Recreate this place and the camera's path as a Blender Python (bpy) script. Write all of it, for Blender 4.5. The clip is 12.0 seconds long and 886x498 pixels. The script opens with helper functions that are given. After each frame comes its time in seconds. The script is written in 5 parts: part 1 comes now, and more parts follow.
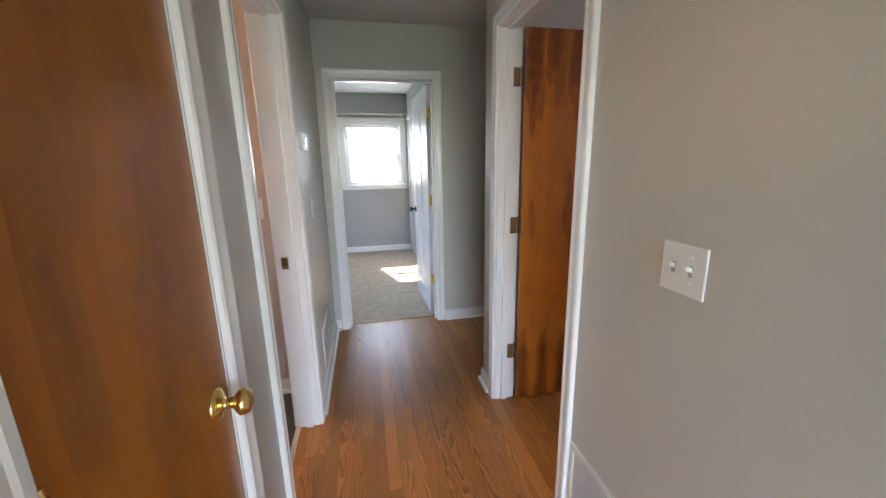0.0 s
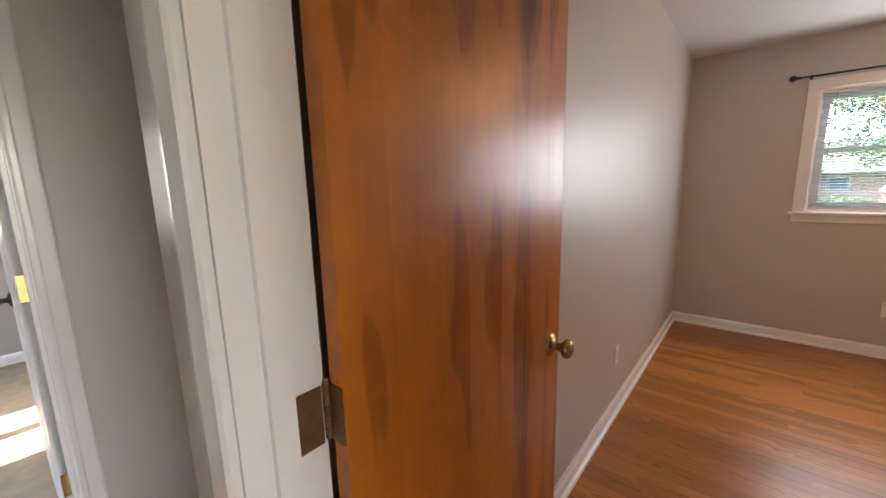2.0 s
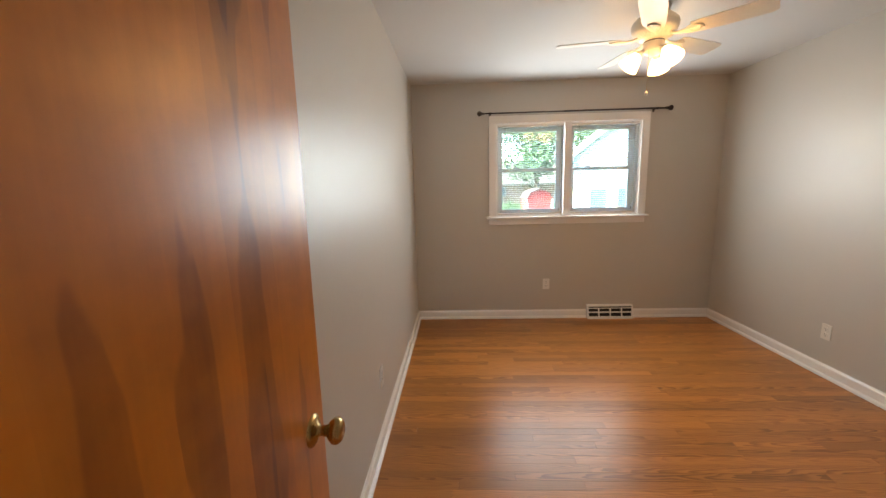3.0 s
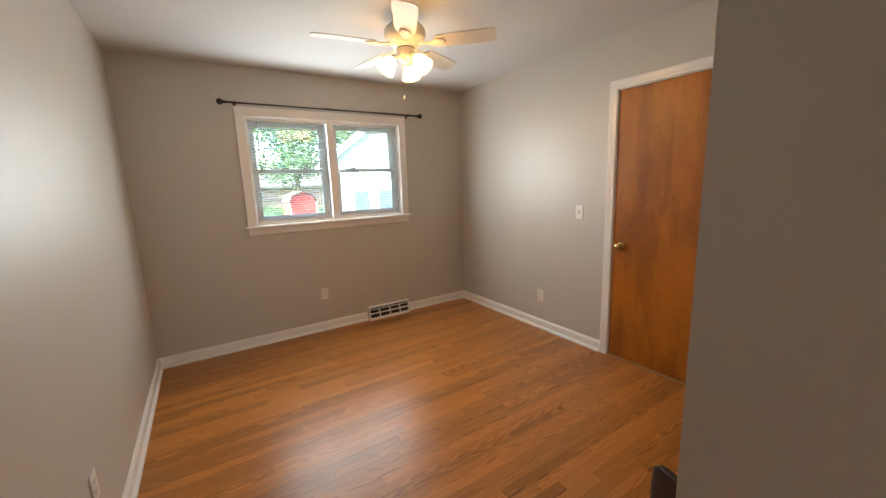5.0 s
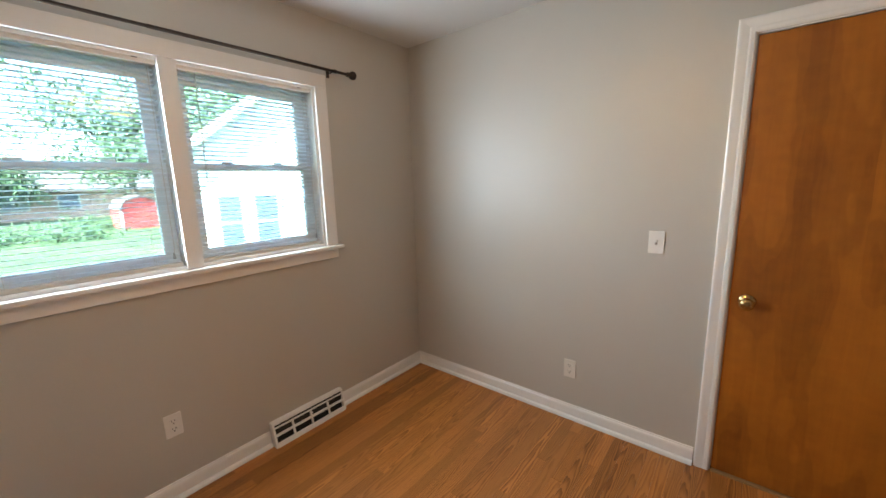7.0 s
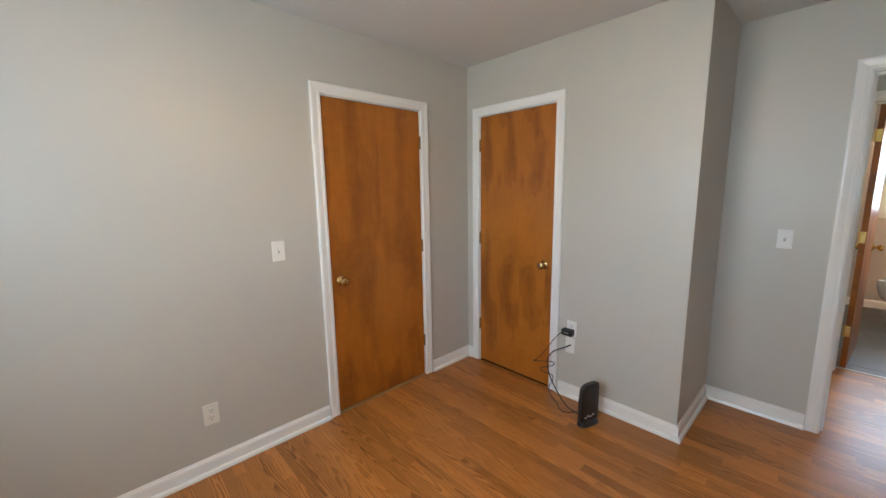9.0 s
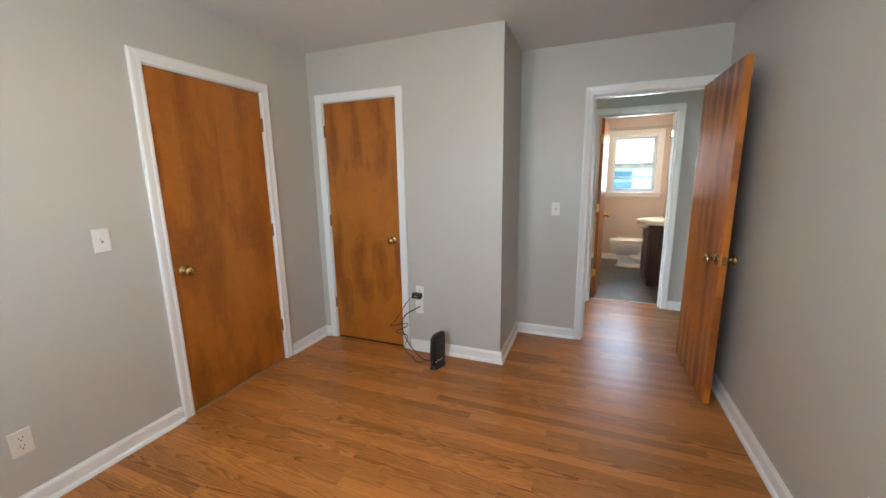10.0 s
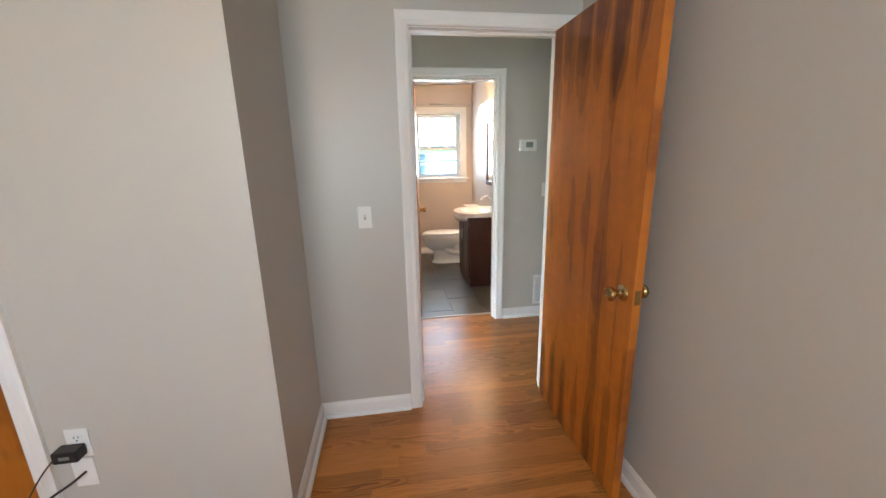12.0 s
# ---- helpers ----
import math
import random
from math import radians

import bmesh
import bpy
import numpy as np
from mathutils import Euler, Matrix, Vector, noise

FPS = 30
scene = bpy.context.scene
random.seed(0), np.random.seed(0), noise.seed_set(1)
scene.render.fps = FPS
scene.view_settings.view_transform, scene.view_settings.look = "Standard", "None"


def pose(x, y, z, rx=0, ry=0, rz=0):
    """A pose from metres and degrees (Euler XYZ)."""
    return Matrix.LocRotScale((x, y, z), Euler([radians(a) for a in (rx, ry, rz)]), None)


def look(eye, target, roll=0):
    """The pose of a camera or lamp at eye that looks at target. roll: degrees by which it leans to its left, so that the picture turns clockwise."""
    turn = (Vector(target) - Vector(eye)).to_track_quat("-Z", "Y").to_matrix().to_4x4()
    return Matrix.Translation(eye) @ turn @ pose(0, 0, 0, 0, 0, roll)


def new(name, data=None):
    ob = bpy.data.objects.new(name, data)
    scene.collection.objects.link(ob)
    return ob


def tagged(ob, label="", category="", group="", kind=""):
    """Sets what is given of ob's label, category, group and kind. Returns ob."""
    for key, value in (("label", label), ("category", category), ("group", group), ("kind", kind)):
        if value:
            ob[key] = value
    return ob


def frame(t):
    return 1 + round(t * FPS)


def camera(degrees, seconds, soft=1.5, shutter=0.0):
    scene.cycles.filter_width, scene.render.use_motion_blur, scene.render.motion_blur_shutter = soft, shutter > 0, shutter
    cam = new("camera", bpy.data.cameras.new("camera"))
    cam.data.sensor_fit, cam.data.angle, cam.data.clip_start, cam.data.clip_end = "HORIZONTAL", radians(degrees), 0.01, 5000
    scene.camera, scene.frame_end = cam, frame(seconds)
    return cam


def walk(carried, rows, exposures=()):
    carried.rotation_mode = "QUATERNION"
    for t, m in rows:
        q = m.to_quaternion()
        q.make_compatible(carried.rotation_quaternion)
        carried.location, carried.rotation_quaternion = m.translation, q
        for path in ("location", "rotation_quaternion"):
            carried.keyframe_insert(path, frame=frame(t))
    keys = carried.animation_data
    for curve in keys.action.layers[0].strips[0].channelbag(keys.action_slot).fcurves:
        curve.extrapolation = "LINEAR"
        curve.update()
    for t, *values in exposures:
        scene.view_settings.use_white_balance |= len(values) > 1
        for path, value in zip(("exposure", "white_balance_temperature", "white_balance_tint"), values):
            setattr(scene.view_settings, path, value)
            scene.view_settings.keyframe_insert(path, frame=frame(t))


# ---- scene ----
cam = camera(99.9, 12.0)
PATH = [
    (0, (0.189, -0.508, 1.401), (0.579, 1.4, 0.948), -1.0),
    (0.3, (0.22, -0.211, 1.412), (0.625, 1.697, 0.968), -1.0),
    (0.5, (0.259, -0.025, 1.406), (0.705, 1.875, 0.969), -1.1),
    (1, (0.368, 0.402, 1.402), (1.032, 2.245, 1.0), -1.1),
    (1.5, (0.503, 0.741, 1.402), (1.537, 2.414, 1.039), -0.8),
    (2, (0.73, 0.926, 1.382), (2.234, 2.2, 1.042), -1.4),
    (2.5, (0.929, 1.02, 1.413), (2.773, 1.721, 1.08), -1.6),
    (3, (0.998, 1.036, 1.418), (2.969, 1.119, 1.092), -1.4),
    (3.5, (1.041, 1.095, 1.428), (2.948, 0.587, 1.1), -1.6),
    (3.7, (1.013, 1.063, 1.406), (2.875, 0.405, 1.088), -1.7),
    (5.3, (1.392, 1.004, 1.421), (3.046, -0.065, 1.068), -2.0),
    (5.5, (1.529, 0.957, 1.409), (3.182, -0.112, 1.057), -2.0),
    (6, (2.004, 0.84, 1.44), (3.64, -0.25, 1.072), -1.9),
    (6.5, (2.459, 0.631, 1.477), (3.993, -0.596, 1.1), -1.8),
    (7, (2.89, 0.516, 1.473), (4.138, -1.006, 1.117), -1.6),
    (7.5, (3.212, 0.448, 1.467), (3.826, -1.426, 1.13), -1.3),
    (7.7, (3.342, 0.457, 1.486), (3.62, -1.49, 1.125), -1.2),
    (9.3, (4.093, 0.585, 1.456), (2.532, -0.626, 1.148), -0.9),
    (9.5, (4.162, 0.603, 1.434), (2.494, -0.457, 1.122), -0.8),
    (10, (4.298, 0.632, 1.418), (2.471, -0.091, 1.044), -0.9),
    (10.5, (4.257, 0.614, 1.423), (2.378, 0.066, 1.014), -0.9),
    (11, (3.93, 0.57, 1.39), (2.019, 0.169, 0.958), -1.0),
    (11.5, (3.433, 0.517, 1.412), (1.489, 0.406, 0.956), -1.1),
    (12, (2.924, 0.481, 1.437), (1.002, 0.761, 0.959), -1.2),
]
walk(cam, [(t, look(eye, target, roll)) for t, eye, target, roll in PATH],
     exposures=[(0.0, 4.6, 6500, 20), (1.0, 4.95, 6500, 13), (1.5, 4.85, 7000, 20), (2.0, 4.65, 7600, 28), (2.6, 4.8, 7600, 18), (3.7, 4.75, 7400, 15), (5.5, 4.8, 7500, 14), (6.5, 4.75, 6500, 9), (7.5, 4.75, 6800, 13),
                (9.3, 5.0, 6200, 8), (10.5, 5.1, 6200, 8), (12.0, 5.25, 6500, 12)])

# ---- world and sun ----
world = bpy.data.worlds.new("sky")
scene.world = world
world.use_nodes = True
wn = world.node_tree
sky = wn.nodes.new("ShaderNodeTexSky")
sky.sky_type, sky.sun_disc = "NISHITA", False
SUN = Vector((-0.28, 0.95, 0.97)).normalized()      # towards the sun
sky.sun_elevation = math.asin(SUN.z)
sky.sun_rotation = math.atan2(SUN.x, SUN.y)
bg = wn.nodes["Background"]
wn.links.new(sky.outputs[0], bg.inputs[0])
bg.inputs[1].default_value = 0.15
sun = new("sun", bpy.data.lights.new("sun", "SUN"))
sun.data.energy, sun.data.angle, sun.data.color = 3.0, radians(0.5), (1.0, 0.95, 0.87)
sun.matrix_world = look((0, 0, 30), Vector((0, 0, 30)) - SUN)


def lamp(name, place, watts, radius, color, aim):
    """A bulb in an open bell shade: light spills out of its mouth, along aim."""
    ob = new(name, bpy.data.lights.new(name, "SPOT"))
    ob.data.energy, ob.data.shadow_soft_size, ob.data.color = watts, radius, color
    ob.data.spot_size, ob.data.spot_blend = radians(172), 0.5
    ob.matrix_world = look(place, Vector(place) + Vector(aim))
    return ob


WARM = (1.0, 0.55, 0.23)
FAN_W, BATH_W = 0.25, 0.10


def sky_fill(name, place, facing, width, height, watts, color):
    """Area lamp added in a window's opening to strengthen the sky's light indoors."""
    ob = new(name, bpy.data.lights.new(name, "AREA"))
    ob.data.shape, ob.data.size, ob.data.size_y = "RECTANGLE", width, height
    ob.data.energy, ob.data.color, ob.data.spread = watts, color, radians(172)
    ob.matrix_world = look(place, Vector(place) + Vector(facing))
    return ob


SKYLIGHT = (0.76, 0.90, 1.0)
sky_fill("sky_fill_bedroom", (4.915, -0.08, 1.57), (-1, 0, 0), 1.36, 0.86, 1.3, SKYLIGHT)
sky_fill("sky_fill_far_bedroom", (0.345, 5.563, 1.55), (0, -1, 0), 0.80, 0.86, 0.45, SKYLIGHT)
sky_fill("sky_fill_bathroom", (-2.668, 1.265, 1.60), (1, 0, 0), 0.60, 0.86, 0.40, SKYLIGHT)
# added lamp in an unseen opening, sends daylight up the hall
sky_fill("sky_fill_living", (-0.35, -5.56, 1.2), (0, 1, 0), 5.0, 1.9, 3.5, SKYLIGHT)


# ---- materials ----
def material(name, color, rough=0.5, metal=0.0, vary=0.06, scale=3.0, grain=60.0, bump=0.05, spec=0.5, coat=0.0):
    """Painted or plain surface: tone varied at two scales, fine relief."""
    m = bpy.data.materials.new(name)
    m.use_nodes = True
    nt = m.node_tree
    b = nt.nodes["Principled BSDF"]
    co = nt.nodes.new("ShaderNodeTexCoord")
    big = nt.nodes.new("ShaderNodeTexNoise")
    big.inputs["Scale"].default_value, big.inputs["Detail"].default_value = scale, 3
    fine = nt.nodes.new("ShaderNodeTexNoise")
    fine.inputs["Scale"].default_value, fine.inputs["Detail"].default_value = grain, 4
    for n in (big, fine):
        nt.links.new(co.outputs["Object"], n.inputs["Vector"])
    add = nt.nodes.new("ShaderNodeMath")
    add.operation, add.inputs[1].default_value = "MULTIPLY_ADD", 0.5
    nt.links.new(fine.outputs[0], add.inputs[0])
    nt.links.new(big.outputs[0], add.inputs[2])
    ramp = nt.nodes.new("ShaderNodeValToRGB")
    ramp.color_ramp.elements[0].position, ramp.color_ramp.elements[1].position = 0.5, 1.0
    ramp.color_ramp.elements[0].color = (*[c * (1 - vary) for c in color], 1)
    ramp.color_ramp.elements[1].color = (*[min(1, c * (1 + vary)) for c in color], 1)
    nt.links.new(add.outputs[0], ramp.inputs[0])
    nt.links.new(ramp.outputs[0], b.inputs["Base Color"])
    rr = nt.nodes.new("ShaderNodeMapRange")
    rr.inputs["To Min"].default_value, rr.inputs["To Max"].default_value = rough * 0.88, min(1, rough * 1.12)
    nt.links.new(add.outputs[0], rr.inputs["Value"])
    nt.links.new(rr.outputs[0], b.inputs["Roughness"])
    b.inputs["Metallic"].default_value = metal
    b.inputs["Specular IOR Level"].default_value = spec
    b.inputs["Coat Weight"].default_value = coat
    if bump:
        bp = nt.nodes.new("ShaderNodeBump")
        bp.inputs["Strength"].default_value, bp.inputs["Distance"].default_value = bump, 0.002
        nt.links.new(fine.outputs[0], bp.inputs["Height"])
        nt.links.new(bp.outputs[0], b.inputs["Normal"])
    return m


def glowing(name, color, strength):
    m = bpy.data.materials.new(name)
    m.use_nodes = True
    b = m.node_tree.nodes["Principled BSDF"]
    b.inputs["Base Color"].default_value = (0.8, 0.78, 0.74, 1)
    b.inputs["Emission Color"].default_value = (*color, 1)
    b.inputs["Emission Strength"].default_value = strength
    return m


def wood_door(name, light, dark, strip=0.13, flame=0.5, sway=0.03, mottle=0.4, tall=1.1, wide=8.0):
    """Sliced veneer: upright leaves cut one after another, so that each repeats its neighbour's flame figure,
    sharp on one side of a tongue and fading on the other; mottled stain, fine pores, satin varnish."""
    m = bpy.data.materials.new(name)
    m.use_nodes = True
    nt = m.node_tree
    L, N = nt.links.new, nt.nodes.new

    def math_node(op, a, b, c=None):
        n = N("ShaderNodeMath")
        n.operation = op
        for i, v in enumerate((a, b, c)):
            if v is None:
                continue
            if isinstance(v, (int, float)):
                n.inputs[i].default_value = v
            else:
                L(v, n.inputs[i])
        return n.outputs[0]

    def noise_node(vec, detail, stretch, rough=0.5):
        mp, n = N("ShaderNodeMapping"), N("ShaderNodeTexNoise")
        mp.inputs["Scale"].default_value = stretch
        n.inputs["Scale"].default_value, n.inputs["Detail"].default_value, n.inputs["Roughness"].default_value = 1.0, detail, rough
        L(vec, mp.inputs[0]), L(mp.outputs[0], n.inputs["Vector"])
        return n.outputs[0]

    b = nt.nodes["Principled BSDF"]
    co, info, rnd, off = N("ShaderNodeTexCoord"), N("ShaderNodeObjectInfo"), N("ShaderNodeVectorMath"), N("ShaderNodeVectorMath")
    rnd.operation = "SCALE"
    rnd.inputs[0].default_value = (13, 17, 11)
    L(info.outputs["Random"], rnd.inputs["Scale"]), L(co.outputs["Object"], off.inputs[0]), L(rnd.outputs[0], off.inputs[1])
    P = off.outputs[0]
    sep = N("ShaderNodeSeparateXYZ")
    L(P, sep.inputs[0])
    bend = noise_node(P, 2, (2.0, 2.0, 1.3))
    u = math_node("MULTIPLY_ADD", bend, sway, sep.outputs[0])
    leaves = math_node("DIVIDE", u, strip)
    idx = math_node("FLOOR", leaves, 0)
    frac = math_node("FRACT", leaves, 0)
    tone = N("ShaderNodeTexWhiteNoise")
    tone.noise_dimensions = "1D"
    L(idx, tone.inputs["W"])
    at = N("ShaderNodeCombineXYZ")
    L(math_node("MULTIPLY", frac, strip), at.inputs[0])
    L(math_node("MULTIPLY", idx, 0.16), at.inputs[1])
    L(math_node("MULTIPLY_ADD", tone.outputs[0], 0.12, sep.outputs[2]), at.inputs[2])
    swell = noise_node(at.outputs[0], 3, (wide, 1.0, tall), 0.4)
    ridge = math_node("SUBTRACT", 1.0, math_node("ABSOLUTE", math_node("MULTIPLY_ADD", frac, 2.0, -1.0), 0))
    field = math_node("MULTIPLY_ADD", ridge, 0.20, swell)
    field = math_node("MULTIPLY_ADD", tone.outputs[0], 0.10, field)

    def step(lo, hi):
        n = N("ShaderNodeMapRange")
        n.interpolation_type = "SMOOTHSTEP"
        n.inputs["From Min"].default_value, n.inputs["From Max"].default_value = lo, hi
        L(field, n.inputs["Value"])
        return n.outputs[0]

    tongue = math_node("MULTIPLY_ADD", step(0.63, 0.655), 0.42, math_node("MULTIPLY", step(0.725, 0.745), 0.33))
    tongue = math_node("MULTIPLY_ADD", step(0.45, 0.85), 0.25, tongue)
    fine = noise_node(P, 3, (70, 70, 3.5))
    blotch = noise_node(P, 5, (7, 7, 3.2), 0.6)
    curl = noise_node(P, 3, (14, 14, 24))
    v = math_node("MULTIPLY", tongue, flame)
    v = math_node("MULTIPLY_ADD", tone.outputs[0], 0.22 * flame, v)
    v = math_node("MULTIPLY_ADD", math_node("SUBTRACT", blotch, 0.5), mottle * 1.6, v)
    v = math_node("MULTIPLY_ADD", math_node("SUBTRACT", curl, 0.5), mottle * 0.7, v)
    v = math_node("MULTIPLY_ADD", math_node("SUBTRACT", fine, 0.5), 0.20, v)
    v = math_node("ADD", v, 0.18)
    ramp = N("ShaderNodeValToRGB")
    e = ramp.color_ramp.elements
    e[0].position, e[0].color = 0.0, (*light, 1)
    e[1].position, e[1].color = 0.85, (*dark, 1)
    L(v, ramp.inputs[0]), L(ramp.outputs[0], b.inputs["Base Color"])
    rr = N("ShaderNodeMapRange")
    rr.inputs["To Min"].default_value, rr.inputs["To Max"].default_value = 0.285, 0.37
    L(blotch, rr.inputs["Value"]), L(rr.outputs[0], b.inputs["Roughness"])
    bp = N("ShaderNodeBump")
    bp.inputs["Strength"].default_value, bp.inputs["Distance"].default_value = 0.22, 0.002
    L(blotch, bp.inputs["Height"]), L(bp.outputs[0], b.inputs["Normal"])
    return m


def oak_floor(name):
    """Stained oak strip, grain along y: flat-sawn growth rings as nested arches, or straight lines where a piece was cut
    off the tree's middle; tone by piece, satin varnish."""
    m = bpy.data.materials.new(name)
    m.use_nodes = True
    nt = m.node_tree
    L, N = nt.links.new, nt.nodes.new

    def math_node(op, a, b, c=None):
        n = N("ShaderNodeMath")
        n.operation = op
        for i, v in enumerate((a, b, c)):
            if v is None:
                continue
            if isinstance(v, (int, float)):
                n.inputs[i].default_value = v
            else:
                L(v, n.inputs[i])
        return n.outputs[0]

    def noise_node(vec, detail, stretch):
        mp, n = N("ShaderNodeMapping"), N("ShaderNodeTexNoise")
        mp.inputs["Scale"].default_value = stretch
        n.inputs["Scale"].default_value, n.inputs["Detail"].default_value = 1.0, detail
        L(vec, mp.inputs[0]), L(mp.outputs[0], n.inputs["Vector"])
        return n.outputs[0]

    def chance(k):
        return math_node("FRACT", math_node("MULTIPLY", info.outputs["Random"], k), 0)

    b = nt.nodes["Principled BSDF"]
    co, info, rnd, off = N("ShaderNodeTexCoord"), N("ShaderNodeObjectInfo"), N("ShaderNodeVectorMath"), N("ShaderNodeVectorMath")
    rnd.operation = "SCALE"
    rnd.inputs[0].default_value = (31, 57, 23)
    L(info.outputs["Random"], rnd.inputs["Scale"])
    L(co.outputs["Object"], off.inputs[0]), L(rnd.outputs[0], off.inputs[1])
    P = off.outputs[0]
    sep = N("ShaderNodeSeparateXYZ")
    L(co.outputs["Object"], sep.inputs[0])
    wave = noise_node(P, 2, (22, 3.2, 22))
    middle = math_node("MULTIPLY_ADD", chance(7.31), 0.09, -0.045)
    x = math_node("ADD", math_node("SUBTRACT", sep.outputs[0], middle), math_node("MULTIPLY_ADD", noise_node(P, 1, (3, 1.6, 3)), 0.03, -0.015))
    arch = math_node("MULTIPLY", math_node("MULTIPLY", x, x), 1900.0)
    slope = math_node("MULTIPLY_ADD", chance(13.7), 14.0, -7.0)
    rings = math_node("MULTIPLY_ADD", sep.outputs[1], slope, arch)
    rings = math_node("MULTIPLY_ADD", wave, 3.6, rings)
    saw = math_node("FRACT", rings, 0)
    line = N("ShaderNodeMapRange")
    line.interpolation_type = "SMOOTHSTEP"
    line.inputs["From Min"].default_value, line.inputs["From Max"].default_value = 0.25, 0.92
    L(saw, line.inputs["Value"])
    pores = noise_node(P, 3, (260, 9, 260))
    amount = N("ShaderNodeMapRange")
    amount.inputs["To Min"].default_value, amount.inputs["To Max"].default_value = 0.16, 0.68
    L(chance(5.17), amount.inputs["Value"])
    v = math_node("MULTIPLY", line.outputs[0], amount.outputs[0])
    v = math_node("MULTIPLY", v, math_node("MULTIPLY_ADD", pores, 1.5, 0.1))
    v = math_node("MULTIPLY_ADD", math_node("SUBTRACT", pores, 0.5), 0.35, v)
    ramp = N("ShaderNodeValToRGB")
    e = ramp.color_ramp.elements
    e[0].position, e[0].color = 0.0, (0.51, 0.206, 0.051, 1)
    mid = e.new(0.35)
    mid.color = (0.34, 0.127, 0.028, 1)
    e[2].position, e[2].color = 0.95, (0.095, 0.031, 0.007, 1)
    L(v, ramp.inputs[0])
    tone = N("ShaderNodeMapRange")
    tone.inputs["To Min"].default_value, tone.inputs["To Max"].default_value = 0.70, 1.12
    L(chance(3.77), tone.inputs["Value"])
    mul = N("ShaderNodeVectorMath")
    mul.operation = "SCALE"
    L(ramp.outputs[0], mul.inputs[0]), L(tone.outputs[0], mul.inputs["Scale"])
    L(mul.outputs[0], b.inputs["Base Color"])
    b.inputs["Specular IOR Level"].default_value = 0.42
    geo = N("ShaderNodeNewGeometry")
    rr = N("ShaderNodeMapRange")
    rr.inputs["To Min"].default_value, rr.inputs["To Max"].default_value = 0.285, 0.35
    L(noise_node(geo.outputs["Position"], 4, (2.5, 2.5, 2.5)), rr.inputs["Value"]), L(rr.outputs[0], b.inputs["Roughness"])
    bp = N("ShaderNodeBump")
    bp.inputs["Strength"].default_value, bp.inputs["Distance"].default_value, bp.invert = 0.10, 0.0005, True
    L(v, bp.inputs["Height"]), L(bp.outputs[0], b.inputs["Normal"])
    return m


def clear_glass(name):
    m = bpy.data.materials.new(name)
    m.use_nodes = True
    nt = m.node_tree
    nt.nodes.remove(nt.nodes["Principled BSDF"])
    t, g, mix = (nt.nodes.new("ShaderNodeBsdf" + k) for k in ("Transparent", "Glossy")), None, nt.nodes.new("ShaderNodeMixShader")
    tr, gl = tuple(t)
    tr.inputs[0].default_value = (0.62, 0.71, 0.72, 1)
    gl.inputs["Roughness"].default_value = 0.02
    fr = nt.nodes.new("ShaderNodeFresnel")
    fr.inputs[0].default_value = 1.45
    nt.links.new(fr.outputs[0], mix.inputs[0])
    nt.links.new(tr.outputs[0], mix.inputs[1])
    nt.links.new(gl.outputs[0], mix.inputs[2])
    nt.links.new(mix.outputs[0], nt.nodes["Material Output"].inputs[0])
    return m


WALL = material("greige_satin_paint", (0.51, 0.490, 0.446), 0.42, vary=0.03, scale=1.2, grain=180, bump=0.05, spec=0.9)
WALL_2 = material("grey_paint", (0.36, 0.365, 0.35), 0.5, vary=0.03, scale=1.2, grain=180, bump=0.06)
WALL_B = material("beige_paint", (0.56, 0.475, 0.42), 0.4, vary=0.03, scale=1.2, grain=180, bump=0.06)
CEIL = material("ceiling_paint", (0.66, 0.655, 0.64), 0.75, vary=0.03, scale=1.5, grain=140, bump=0.1)
TRIM = material("white_semigloss_paint", (0.82, 0.81, 0.79), 0.19, vary=0.02, scale=3, grain=70, bump=0.02)
PLASTIC = material("white_plastic", (0.78, 0.77, 0.74), 0.35, vary=0.02, bump=0.0)
# near-black in place of the shade inside slots, holes and the register
SHADOWED = material("slot_shade", (0.02, 0.02, 0.02), 0.6, vary=0.1, bump=0.0)
DOOR_OAK = wood_door("amber_birch_veneer", (0.64, 0.205, 0.024), (0.13, 0.028, 0.005), 0.125, 0.54, 0.03, 0.38, 1.5, 7.0)
DOOR_PLAIN = wood_door("honey_birch_veneer", (0.50, 0.168, 0.019), (0.11, 0.026, 0.004), 0.38, 0.26, 0.08, 0.30, 1.8, 6.0)
DOOR_FIGURED = wood_door("figured_birch_veneer", (0.50, 0.168, 0.019), (0.11, 0.026, 0.004), 0.22, 0.34, 0.03, 0.26, 2.0, 7.0)
BRASS = material("aged_brass", (0.42, 0.29, 0.13), 0.235, 1.0, vary=0.2, grain=90, bump=0.02)
OLD_BRASS = material("browned_brass", (0.26, 0.16, 0.085), 0.42, 0.8, vary=0.25, grain=60, bump=0.04)
BRASS_BRIGHT = material("bright_brass", (0.80, 0.58, 0.22), 0.18, 1.0, vary=0.08, bump=0.01)
BRONZE = material("dark_bronze", (0.055, 0.04, 0.032), 0.4, 0.7, vary=0.2, bump=0.02)
BLACK = material("black_plastic", (0.018, 0.018, 0.02), 0.35, vary=0.15, bump=0.02)
OAK = oak_floor("stained_oak_strip")
GAP = material("dark_joint", (0.05, 0.022, 0.01), 0.7, vary=0.2)
GLASS = clear_glass("window_glass")
VINYL = material("white_vinyl", (0.80, 0.82, 0.82), 0.35, vary=0.02, bump=0.0)
# opaque copy of the slat for the far window, so its blind glows less
SLAT_PLAIN = material("opaque_white_slat", (0.80, 0.81, 0.81), 0.4, vary=0.03, bump=0.0)
